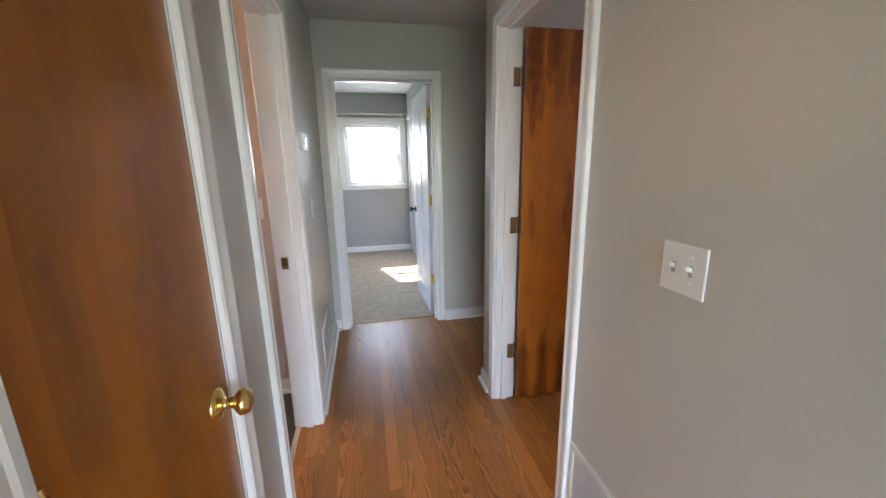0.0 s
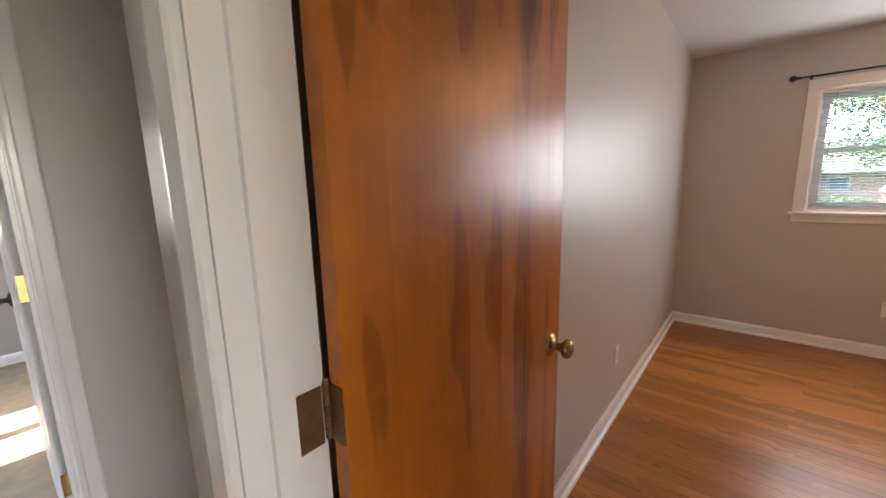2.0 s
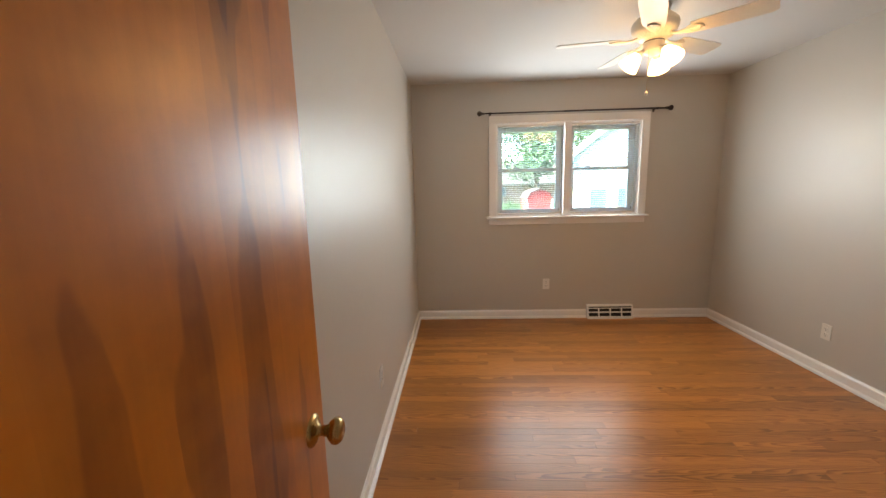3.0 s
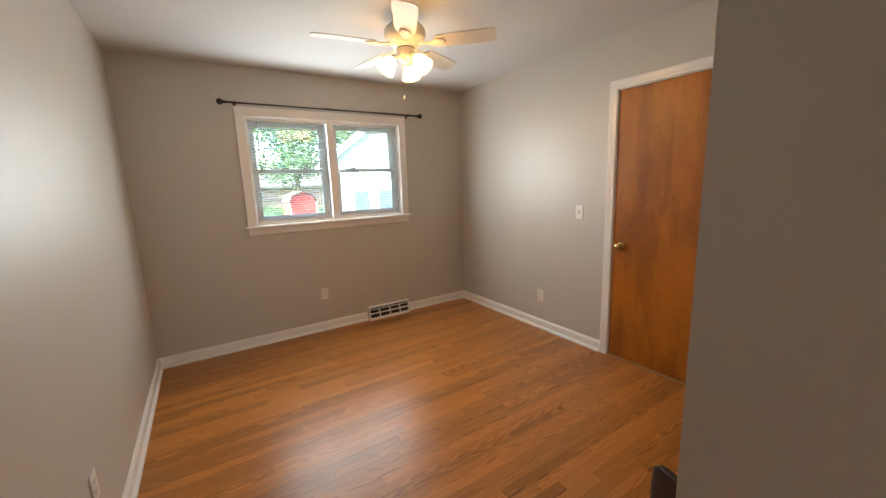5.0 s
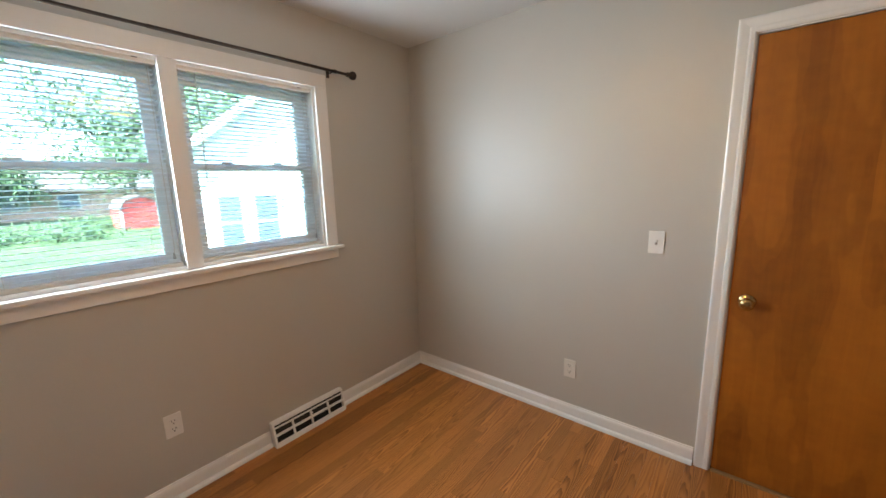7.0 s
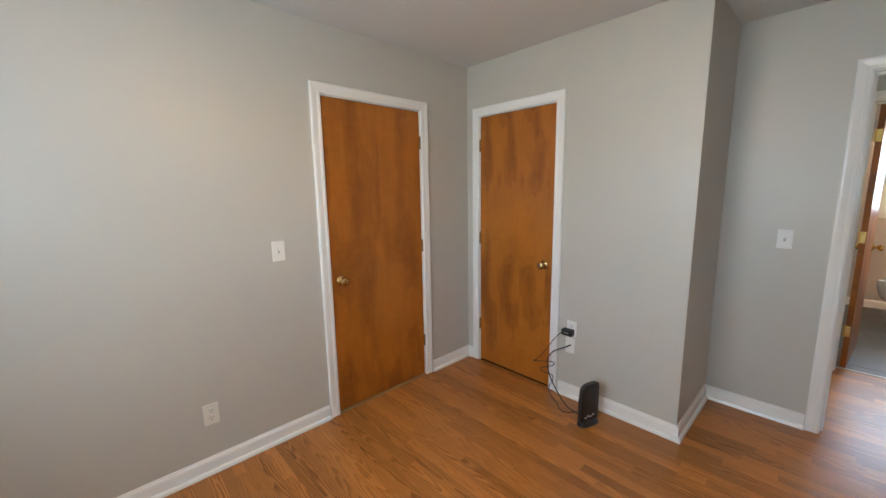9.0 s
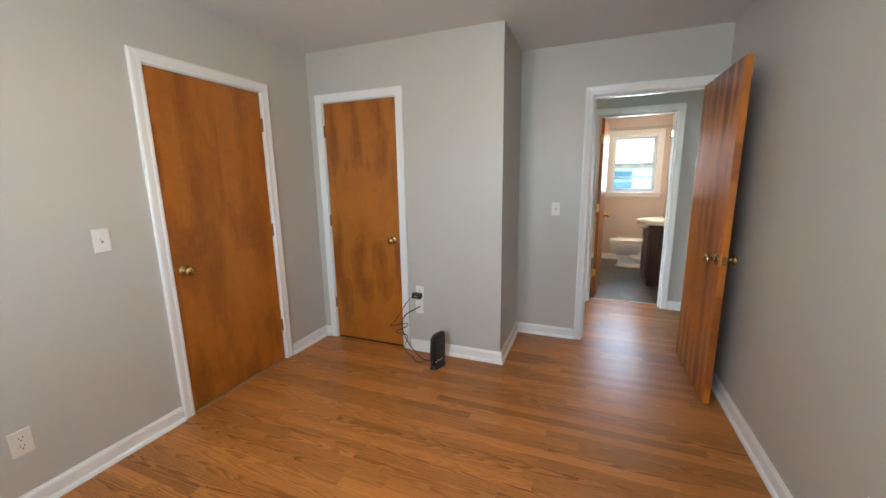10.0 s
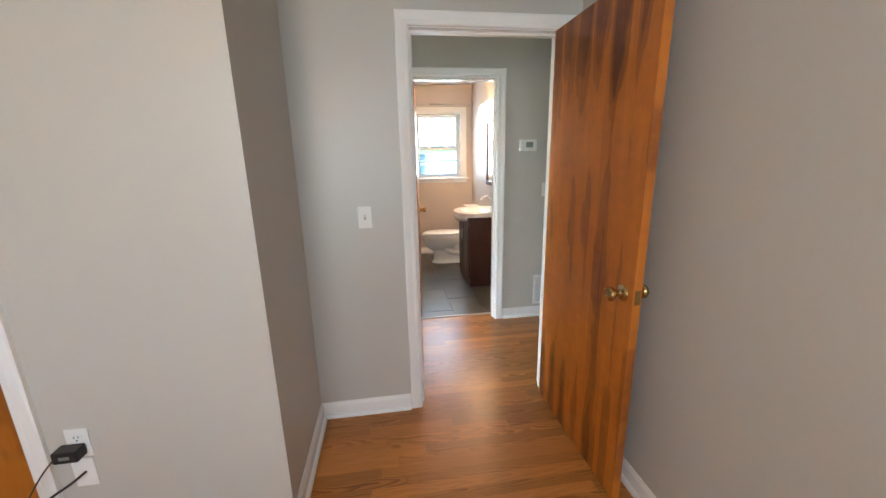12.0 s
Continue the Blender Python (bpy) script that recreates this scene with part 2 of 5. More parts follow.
SLAT = material("white_blind_slat", (0.82, 0.84, 0.84), 0.4, vary=0.03, bump=0.0)
_nt = SLAT.node_tree
_tl, _mx = _nt.nodes.new("ShaderNodeBsdfTranslucent"), _nt.nodes.new("ShaderNodeMixShader")
# translucency set high so the slats look lit and pass more daylight
_tl.inputs[0].default_value, _mx.inputs[0].default_value = (0.86, 0.91, 0.93, 1), 0.75
_nt.links.new(_nt.nodes["Principled BSDF"].outputs[0], _mx.inputs[1])
_nt.links.new(_tl.outputs[0], _mx.inputs[2])
_nt.links.new(_mx.outputs[0], _nt.nodes["Material Output"].inputs[0])
CARPET = material("beige_cut_pile_carpet", (0.52, 0.44, 0.33), 0.95, vary=0.16, scale=11, grain=300, bump=1.0, spec=0.1)
TILE = material("slate_grey_floor_tile", (0.075, 0.073, 0.068), 0.34, vary=0.35, scale=4, grain=40, bump=0.1)
GROUT = material("grey_grout", (0.33, 0.31, 0.28), 0.85, vary=0.12)
PORCELAIN = material("white_porcelain", (0.82, 0.81, 0.79), 0.08, vary=0.01, bump=0.0)
ESPRESSO = material("dark_cherry_cabinet", (0.045, 0.013, 0.010), 0.33, vary=0.25, scale=8, bump=0.03)
CHROME = material("chrome", (0.75, 0.75, 0.76), 0.08, 1.0, vary=0.02, bump=0.0)
NICKEL = material("brushed_nickel", (0.45, 0.44, 0.42), 0.33, 1.0, vary=0.05, bump=0.0)
MIRROR = material("mirror_silver", (0.9, 0.92, 0.92), 0.01, 1.0, vary=0.0, bump=0.0)


# ---- building helpers ----
def block(bm, x0, x1, y0, y1, z0, z1, bevel=0.0):
    x0, x1, y0, y1, z0, z1 = min(x0, x1), max(x0, x1), min(y0, y1), max(y0, y1), min(z0, z1), max(z0, z1)
    vs = [bm.verts.new((x, y, z)) for z in (z0, z1) for y in (y0, y1) for x in (x0, x1)]
    fs = [bm.faces.new([vs[i] for i in q]) for q in
          ((0, 2, 3, 1), (4, 5, 7, 6), (0, 1, 5, 4), (1, 3, 7, 5), (3, 2, 6, 7), (2, 0, 4, 6))]
    if bevel:
        es = list({e for f in fs for e in f.edges})
        bmesh.ops.bevel(bm, geom=es, offset=bevel, segments=2, affect="EDGES", profile=0.6)
    return bm


def boxed(*sizes, bevel=0.0):
    return block(bmesh.new(), *sizes, bevel=bevel)


def part(name, bm, mat, parent=None, label="", smooth=False, m=None):
    if m is not None:
        bm.transform(m)
    bmesh.ops.recalc_face_normals(bm, faces=bm.faces)
    me = bpy.data.meshes.new(name)
    bm.to_mesh(me)
    bm.free()
    me.materials.append(mat)
    if smooth:
        me.shade_smooth() if smooth is True else me.shade_auto_smooth() if hasattr(me, "shade_auto_smooth") else None
    ob = new(name, me)
    ob.parent = parent
    if label:
        ob["label"] = label
    return ob


def empty(name, place=(0, 0, 0), rz=0.0):
    ob = new(name)
    ob.matrix_world = pose(*place, 0, 0, rz)
    ob.empty_display_size = 0.05
    return ob


def lathe(bm, prof, n=24, m=None):
    """A turned body about z from (radius, height) pairs."""
    rings = []
    for r, z in prof:
        rings.append([bm.verts.new((r * math.cos(2 * math.pi * k / n), r * math.sin(2 * math.pi * k / n), z)) for k in range(n)]
                     if r > 1e-5 else [bm.verts.new((0, 0, z))])
    made = []
    for a, b in zip(rings, rings[1:]):
        for k in range(n):
            q = [a[k % len(a)], a[(k + 1) % len(a)], b[(k + 1) % len(b)], b[k % len(b)]]
            q = list(dict.fromkeys(q))
            if len(q) > 2:
                made.append(bm.faces.new(q))
    if m is not None:
        bmesh.ops.transform(bm, matrix=m, verts=[v for r in rings for v in r])
    return bm


def tube(bm, pts, r, n=8):
    """A round bar along points."""
    pts = [Vector(p) for p in pts]
    rings = []
    for i, p in enumerate(pts):
        d = (pts[min(i + 1, len(pts) - 1)] - pts[max(i - 1, 0)]).normalized()
        side = d.cross(Vector((0, 0, 1)) if abs(d.z) < 0.95 else Vector((1, 0, 0))).normalized()
        up = side.cross(d)
        rings.append([bm.verts.new(p + r * (math.cos(a) * side + math.sin(a) * up)) for a in (2 * math.pi * k / n for k in range(n))])
    for a, b in zip(rings, rings[1:]):
        for k in range(n):
            bm.faces.new((a[k], a[(k + 1) % n], b[(k + 1) % n], b[k]))
    bm.faces.new(rings[0])
    bm.faces.new(rings[-1])
    return bm


def sweep(bm, prof, a, b, mat4, ma=0.0, mb=0.0):
    """Extrudes a profile of (out, up) pairs from u=a to u=b; ends mitred by ma, mb times the out distance."""
    rows = [[bm.verts.new(mat4 @ Vector((u + k * o, o, z))) for o, z in prof] for u, k in ((a, ma), (b, mb))]
    n = len(prof)
    for i in range(n):
        bm.faces.new((rows[0][i], rows[0][(i + 1) % n], rows[1][(i + 1) % n], rows[1][i]))
    bm.faces.new(rows[0])
    bm.faces.new(rows[1])
    return bm


def face_frame(p, out):
    """Axes of a wall's face: u along it, n out of it, z up."""
    n = Vector((*out, 0))
    u = Vector((n.y, -n.x, 0))
    m = Matrix((u, n, (0, 0, 1))).transposed().to_4x4()
    m.translation = Vector((*p, 0))
    return m


# ---- plan ----
ZC = 2.43                       # ceiling
N, S, E = 1.485, -1.60, 4.905   # bedroom walls
BX, BY = 1.648, 0.045           # closet box: face and side
PW, PH = 0.985, 0.875           # partition: bedroom and hall faces
HW = -0.13                      # hall, west face
HE = 2.615                      # hall, end face
T = 0.11


def wall(name, along, lo, hi, a, b, mat, holes=(), z1=ZC):
    """A wall slab, along 'x' or 'y', from a to b, between lo and hi across; holes of (a, b, z0, z1) go through it."""
    bm = bmesh.new()
    cuts = sorted(holes)
    spans, at = [], a
    for h0, h1, z0, zt in cuts:
        spans += [(at, h0, 0, z1), (h0, h1, zt, z1)] + ([(h0, h1, 0, z0)] if z0 > 0 else [])
        at = h1
    spans.append((at, b, 0, z1))
    for s0, s1, z0, zt in spans:
        if s1 - s0 > 1e-4:
            block(bm, *((s0, s1, lo, hi) if along == "x" else (lo, hi, s0, s1)), z0, zt)
    bmesh.ops.remove_doubles(bm, verts=bm.verts, dist=1e-5)
    return tagged(part(name, bm, mat), kind="structure")


DZ = 2.045                      # door openings
W1 = (-0.80, 0.64, 1.10, 2.035)     # bedroom window hole
W2 = (-0.095, 0.785, 1.08, 2.01)    # far bedroom window hole
W3 = (0.93, 1.60, 1.14, 2.06)       # bathroom window hole
wall("wall_bedroom_east", "y", E, E + 0.16, S - T, N + T, WALL, [(W1[0], W1[1], W1[2], W1[3])])
wall("wall_bedroom_north", "x", N, N + T, PH, E, WALL)
wall("wall_bedroom_south", "x", S - T, S, BX - T, E, WALL, [(2.15, 2.93, 0, DZ)])
wall("wall_closet_face", "y", BX - T, BX, S, BY, WALL, [(-1.475, -0.78, 0, DZ)])
wall("wall_closet_side", "x", BY - T, BY, PW, BX - T, WALL)
wall("wall_partition", "y", PH, PW, -1.6, N, WALL, [(0.612, 1.392, 0, DZ)])
wall("wall_hall_west", "y", HW - T, HW, -1.6, HE, WALL, [(-0.165, 0.315, 0, DZ), (0.655, 1.397, 0, DZ)])
wall("wall_hall_end", "x", HE, HE + T, -2.6, 2.2, WALL, [(-0.015, 0.775, 0, DZ)])
wall("wall_hall_nook", "y", 2.2, 2.2 + T, N + T, HE, WALL)
# unseen room south of the hall; its wide openings are added for daylight
wall("wall_living_north", "x", -1.71, -1.6, -3.2, HW - T, WALL)
wall("wall_living_west", "y", -3.31, -3.2, -5.5, -1.6, WALL, [(-5.3, -1.75, 0.2, 2.35)])
wall("wall_living_south", "x", -5.61, -5.5, -3.31, 2.5, WALL, [(-2.9, 2.2, 0.2, 2.2)])
wall("wall_living_east", "y", 2.5, 2.61, -5.61, S - T - 0.6, WALL)
tagged(part("floor_living", boxed(-3.2, 2.5, -5.5, -1.6, -0.35, 0.0), OAK), kind="structure")
wall("wall_closet_back", "x", -1.71, -1.6, PW, BX - T, WALL)
wall("wall_far_bedroom_north", "x", 5.555, 5.715, -2.6, 2.2, WALL_2, [(W2[0], W2[1], W2[2], W2[3])])
wall("wall_far_bedroom_east", "y", 0.897, 0.897 + T, HE + T, 5.555, WALL_2)
# the hole is an unseen opening, added to brighten the far bedroom
wall("wall_far_bedroom_west", "y", -2.6, -2.49, HE + T, 5.555, WALL_2, [(3.8, 5.0, 0.95, 2.05)])
wall("wall_far_bedroom_south", "x", HE + T, HE + T + 0.012, -2.49, 0.897, WALL_2, [(-0.015, 0.775, 0, DZ)])
wall("wall_bath_west", "y", -2.82, -2.66, -0.6, 1.91, WALL_B, [(W3[0], W3[1], W3[2], W3[3])])
wall("wall_bath_north", "x", 1.76, 1.91, -2.66, HW - T, WALL_B)
wall("wall_bath_south", "x", -0.6, -0.49, -2.66, HW - T, WALL_B)
wall("wall_bath_east", "y", HW - T - 0.012, HW - T, -0.49, 1.76, WALL_B, [(0.655, 1.397, 0, DZ)])
wall("wall_linen_closet", "y", -0.9, -0.85, -1.6, -0.6, WALL)
wall("wall_utility_south", "x", S - T - 0.7, S - T - 0.6, BX - T, E, WALL)
tagged(part("ceiling", boxed(-3.35, 5.2, -5.65, 5.8, ZC, ZC + 0.2), CEIL), kind="structure")
tagged(part("subfloor", boxed(-2.82, E + 0.16, -2.5, HE + T, -0.35, -0.012), GAP), kind="structure")
tagged(part("floor_far_bedroom", boxed(-2.6, 2.2, HE + 0.085, 5.715, -0.35, 0.006), CARPET, None, "beige cut-pile wall-to-wall carpet"), kind="structure")


# ---- doors ----
CASING = [(0.0, 0.0), (0.0, 0.011), (0.006, 0.0155), (0.018, 0.0165), (0.024, 0.0145), (0.05, 0.0185), (0.058, 0.0185), (0.064, 0.015), (0.064, 0.0)]


def casing(parent, fm, u0, u1, zt, wide=1.0, bottom=True):
    """Mitred door casing on one face: two uprights and a head."""
    def piece(pts):
        bm = bmesh.new()
        rows = [[bm.verts.new(fm @ Vector((u, n, z))) for (u, z), n in row] for row in pts]
        n = len(rows[0])
        for i in range(n):
            bm.faces.new((rows[0][i], rows[0][(i + 1) % n], rows[1][(i + 1) % n], rows[1][i]))
        bm.faces.new(rows[0]), bm.faces.new(rows[1])
        return bm
    pr = [(d * wide, n) for d, n in CASING]
    part("casing", piece([[((u0 - d, 0.0), n) for d, n in pr], [((u0 - d, zt + d), n) for d, n in pr]]), TRIM, parent)
    part("casing", piece([[((u0 - d, zt + d), n) for d, n in pr], [((u1 + d, zt + d), n) for d, n in pr]]), TRIM, parent)
    part("casing", piece([[((u1 + d, zt + d), n) for d, n in pr], [((u1 + d, 0.0), n) for d, n in pr]]), TRIM, parent)


def doorway(name, p, out, half, thick=T, z=2.032, faces=(1, 1), stop=0.045):
    """A door's frame in a hole 2*half wide centred at p on the face with that outward side: jambs, stops, casings."""
    root = empty(name)
    fm = face_frame(p, out)
    j = 0.012
    for s in (-1, 1):
        part("jamb", boxed(s * half, s * (half - j), -thick + 0.001, -0.001, 0, z + j), TRIM, root, m=fm)
        part("stop", boxed(s * (half - j), s * (half - j - 0.012), -stop - 0.032, -stop, 0, z), TRIM, root, m=fm)
    part("jamb", boxed(-half + j, half - j, -thick + 0.001, -0.001, z, z + j), TRIM, root, m=fm)
    part("stop", boxed(-half + j + 0.012, half - j - 0.012, -stop - 0.032, -stop, z - 0.012, z), TRIM, root, m=fm)
    r = half - j + 0.005
    if faces[0]:
        casing(root, fm, -r, r, z + 0.005)
    if faces[1]:
        casing(root, face_frame(Vector((*p, 0)).xy - Vector(out) * thick, (-out[0], -out[1])), -r, r, z + 0.005)
    return root, fm


KNOB = [(0.0, 0.066), (0.012, 0.066), (0.022, 0.062), (0.0275, 0.054), (0.027, 0.046), (0.02, 0.038), (0.012, 0.032), (0.0105, 0.018),
        (0.014, 0.012), (0.026, 0.0085), (0.033, 0.004), (0.034, 0.0)]


def hinge(parent, m, mat, h=0.089):
    """A butt hinge: pin with five knuckles and two leaves; local z up, y out, leaves along x."""
    bm = bmesh.new()
    for i in range(5):
        z0 = -h / 2 + i * h / 5
        lathe(bm, [(0, z0 + 0.001), (0.0055, z0 + 0.001), (0.0062, z0 + 0.003), (0.0062, z0 + h / 5 - 0.002), (0.0055, z0 + h / 5), (0, z0 + h / 5)], 10)
    lathe(bm, [(0, h / 2), (0.005, h / 2), (0.004, h / 2 + 0.006), (0, h / 2 + 0.007)], 10)
    part("hinge", bm, mat, parent, m=m)


def flush_door(root, hinge_at, angle, width, mat, metal, side, knob_z=0.92, z=2.028, hinges=(1.81, 1.06, 0.31), hinge_metal=None):
    """Leaf with knobs on both faces and three hinges. angle: heading of the leaf from its hinge; side: where its thickness lies."""
    m = pose(*hinge_at, 0, 0, 0, angle)
    ob = part("leaf", boxed(0.003, width, 0, 0.035 * side, 0.014, z, bevel=0.0012), mat, root)
    ob.matrix_local = m
    for y, rx in ((0.0, 90 * side), (0.035 * side, -90 * side)):
        part("door_knob", lathe(bmesh.new(), KNOB, 28), metal, ob, smooth=True, m=pose(width - 0.062, y, knob_z, rx))
    part("latch_plate", boxed(width - 0.0005, width + 0.0012, 0.006 * side, 0.029 * side, knob_z - 0.028, knob_z + 0.028), metal, ob)
    for hz in hinges:
        hinge(ob, pose(-0.001, -0.005 * side, hz), hinge_metal or metal)
        part("hinge_leaf", boxed(0.0, 0.0035, 0.001 * side, 0.03 * side, hz - 0.0445, hz + 0.0445), hinge_metal or metal, ob)
    return ob


# bedroom door, standing open against the north wall
d1, _ = doorway("door_1", (PW, 1.002), (1, 0), 0.39, stop=0.04)
tagged(d1, "open amber wood flush door with white casing", "door", kind="structure")
flush_door(d1, (PW + 0.014, 1.377), 0.6, 0.76, DOOR_OAK, BRASS, -1, hinge_metal=OLD_BRASS)
for hz in (1.81, 1.06, 0.31):
    part("hinge_leaf", boxed(PW - 0.038, PW + 0.002, 1.3772, 1.3801, hz - 0.0445, hz + 0.0445), OLD_BRASS, d1)
# hall end door into the carpeted room
d2, _ = doorway("door_2", (0.38, HE), (0, -1), 0.395, stop=0.04)
tagged(d2, "open white six-panel door into carpeted room", "door", kind="structure")
# bathroom door, open inwards
d3, _ = doorway("door_3", (HW, 1.026), (1, 0), 0.371, thick=T + 0.012, stop=0.04)
tagged(d3, "open wood bathroom door with brass hinges", "door", kind="structure")
flush_door(d3, (HW - T - 0.016, 0.700), 174, 0.70, DOOR_PLAIN, BRASS_BRIGHT, -1)
# linen closet door in the hall, shut
d4, _ = doorway("door_4", (HW, 0.075), (1, 0), 0.24, stop=0.04)
tagged(d4, "narrow closed honey wood closet door, brass knob", "door", kind="structure")
flush_door(d4, (HW - 0.002, -0.148), 90, 0.448, DOOR_PLAIN, BRASS_BRIGHT, 1, knob_z=0.93)
# door in the south wall of the bedroom, shut
d5, _ = doorway("door_5", (2.54, S), (0, 1), 0.39, faces=(1, 0), stop=0.04)
tagged(d5, "closed honey wood flush door, brass knob", "door", kind="structure")
flush_door(d5, (2.165, S - 0.002), 0, 0.75, DOOR_PLAIN, BRASS, -1, knob_z=0.90, hinges=(1.81, 1.05, 0.29), hinge_metal=OLD_BRASS)
# closet door, shut
d6, _ = doorway("door_6", (BX, -1.1275), (1, 0), 0.3475, faces=(1, 0), stop=0.04)
tagged(d6, "closed narrow wood closet door with flame figure", "door", kind="structure")
flush_door(d6, (BX - 0.002, -1.459), 90, 0.665, DOOR_FIGURED, BRASS, 1, knob_z=0.925, hinges=(1.81, 1.07, 0.33), hinge_metal=OLD_BRASS)


# ---- baseboards ----
BASE = [(0, 0), (0.030, 0), (0.030, 0.008), (0.026, 0.017), (0.019, 0.021), (0.0135, 0.022), (0.0135, 0.068), (0.011, 0.078), (0.0065, 0.083), (0.005, 0.09), (0, 0.09)]


def baseboard(p, out, a, b, ma=0.0, mb=0.0, mat=None):
    tagged(part("baseboard", sweep(bmesh.new(), BASE, a, b, face_frame(p, out), ma, mb), mat or TRIM), kind="structure")


# u runs along (out.y, -out.x)
baseboard((E, 0), (-1, 0), S, -0.806, 1, 0)
baseboard((E, 0), (-1, 0), -0.322, N, 0, -1)
baseboard((0, N), (0, -1), -E, -PW, 1, -1)
baseboard((0, S), (0, 1), BX, 2.088, 1, 0)
baseboard((0, S), (0, 1), 2.992, E, 0, -1)
baseboard((BX, 0), (1, 0), -BY, 0.715, -1, 0)
baseboard((BX, 0), (1, 0), 1.537, -S, 0, -1)
baseboard((0, BY), (0, 1), PW, BX, 1, 1)
baseboard((PW, 0), (1, 0), -0.553, -BY, 0, -1)
baseboard((PW, 0), (1, 0), -N, -1.452, 1, 0)
baseboard((PH, 0), (-1, 0), -1.6, 0.553, 0, 0)
baseboard((PH, 0), (-1, 0), 1.452, N + T, 0, 1)
baseboard((0, N + T), (0, 1), PH, 2.2, -1, -1)
baseboard((0, HE), (0, -1), -2.2, -0.838, 1, 0)
baseboard((0, HE), (0, -1), 0.078, -HW, 0, -1)
baseboard((HW, 0), (1, 0), -HE, -1.458, 1, 0)
baseboard((HW, 0), (1, 0), -0.598, -0.374, 0, 0)
baseboard((0, 5.555), (0, -1), -0.897, 2.49, 1, -1)
baseboard((-2.66, 0), (1, 0), -1.76, 0.49, 1, -1)
baseboard((0, 1.76), (0, -1), 0.26, 0.985, 0, 0)
baseboard((0, 1.76), (0, -1), 1.575, 2.66, 0, -1)


# ---- windows ----
def sash(root, fm, u0, u1, z0, z1, n0, rail=0.056):
    """One sash: four rails and its pane, at depth n0 behind the wall's face."""
    low, top = (rail, 0.034) if n0 > -0.09 else (0.034, rail)
    s = part("sash", boxed(u0, u0 + rail, n0 - 0.03, n0, z0, z1, bevel=0.002), VINYL, root, m=fm)
    part("rail", boxed(u1 - rail, u1, n0 - 0.03, n0, z0, z1, bevel=0.002), VINYL, s, m=fm)
    part("rail", boxed(u0 + rail, u1 - rail, n0 - 0.03, n0, z0, z0 + low, bevel=0.002), VINYL, s, m=fm)
    part("rail", boxed(u0 + rail, u1 - rail, n0 - 0.03, n0, z1 - top, z1, bevel=0.002), VINYL, s, m=fm)
    g = part("pane", boxed(u0 + rail, u1 - rail, n0 - 0.018, n0 - 0.014, z0 + low, z1 - top), GLASS, s, m=fm)
    g.visible_shadow = False
    return s


def window(name, p, out, hole, units, case, mid, apron, depth=0.16, rail=0.056):
    """A double-hung window: frame, sashes, casing with corner joints, stool and apron. u along the wall."""
    u0, u1, z0, z1 = hole
    fm = face_frame(p, out)
    root = empty(name)
    f = 0.018
    for a, b, c, d in ((u0, u0 + f, z0, z1), (u1 - f, u1, z0, z1), (u0 + f, u1 - f, z1 - f, z1), (u0 + f, u1 - f, z0, z0 + f)):
        part("frame", boxed(a, b, -depth + 0.004, -0.002, c, d), TRIM, root, m=fm)
    for a, b in units:
        sash(root, fm, a, b, z0 + f, mid + 0.018, -0.075, rail)
        sash(root, fm, a, b, mid - 0.018, z1 - f, -0.107, rail)
        if name != "window_2":
            for k in (0.3, 0.7):
                u = a + (b - a) * k
                part("sash_lock", boxed(u - 0.025, u + 0.025, -0.10, -0.08, mid + 0.018, mid + 0.03, bevel=0.003), VINYL, root, m=fm)
    for (a, b), (c, d) in zip(units, units[1:]):
        part("mullion", boxed(b, c, -depth + 0.01, 0.012, z0, z1, bevel=0.002), TRIM, root, m=fm)
    w = case
    for a, b in ((u0 - w, u0 + 0.004), (u1 - 0.004, u1 + w)):
        part("casing", boxed(a, b, 0, 0.018, z0, z1 - 0.004, bevel=0.003), TRIM, root, m=fm)
    part("casing", boxed(u0 - w, u1 + w, 0, 0.0185, z1 - 0.004, z1 + w, bevel=0.003), TRIM, root, m=fm)
    part("window_sill", boxed(u0 - w - 0.025, u1 + w + 0.025, -0.07, 0.05, z0 - 0.022, z0, bevel=0.006), TRIM, root, m=fm)
    part("apron", boxed(u0 - w, u1 + w, 0, 0.017, z0 - 0.022 - apron, z0 - 0.022, bevel=0.004), TRIM, root, m=fm)
    return root


tagged(window("window_1", (E, 0), (-1, 0), (W1[0], W1[1], W1[2], W1[3]), [(-0.782, -0.115), (-0.045, 0.622)], 0.072, 1.575, 0.06),
       "white double-hung twin window with painted trim", "window", kind="structure")
tagged(window("window_2", (0, 5.555), (0, -1), (-W2[1], -W2[0], W2[2], W2[3]), [(-W2[1] + 0.018, -W2[0] - 0.018)], 0.072, 1.55, 0.055),
       "white double-hung window with painted trim", "window", kind="structure")
tagged(window("window_3", (-2.66, 0), (1, 0), (-W3[1], -W3[0], W3[2], W3[3]), [(-W3[1] + 0.018, -W3[0] - 0.018)], 0.072, 1.56, 0.05, rail=0.04),
       "white double-hung bathroom window with painted trim", "window", kind="structure")

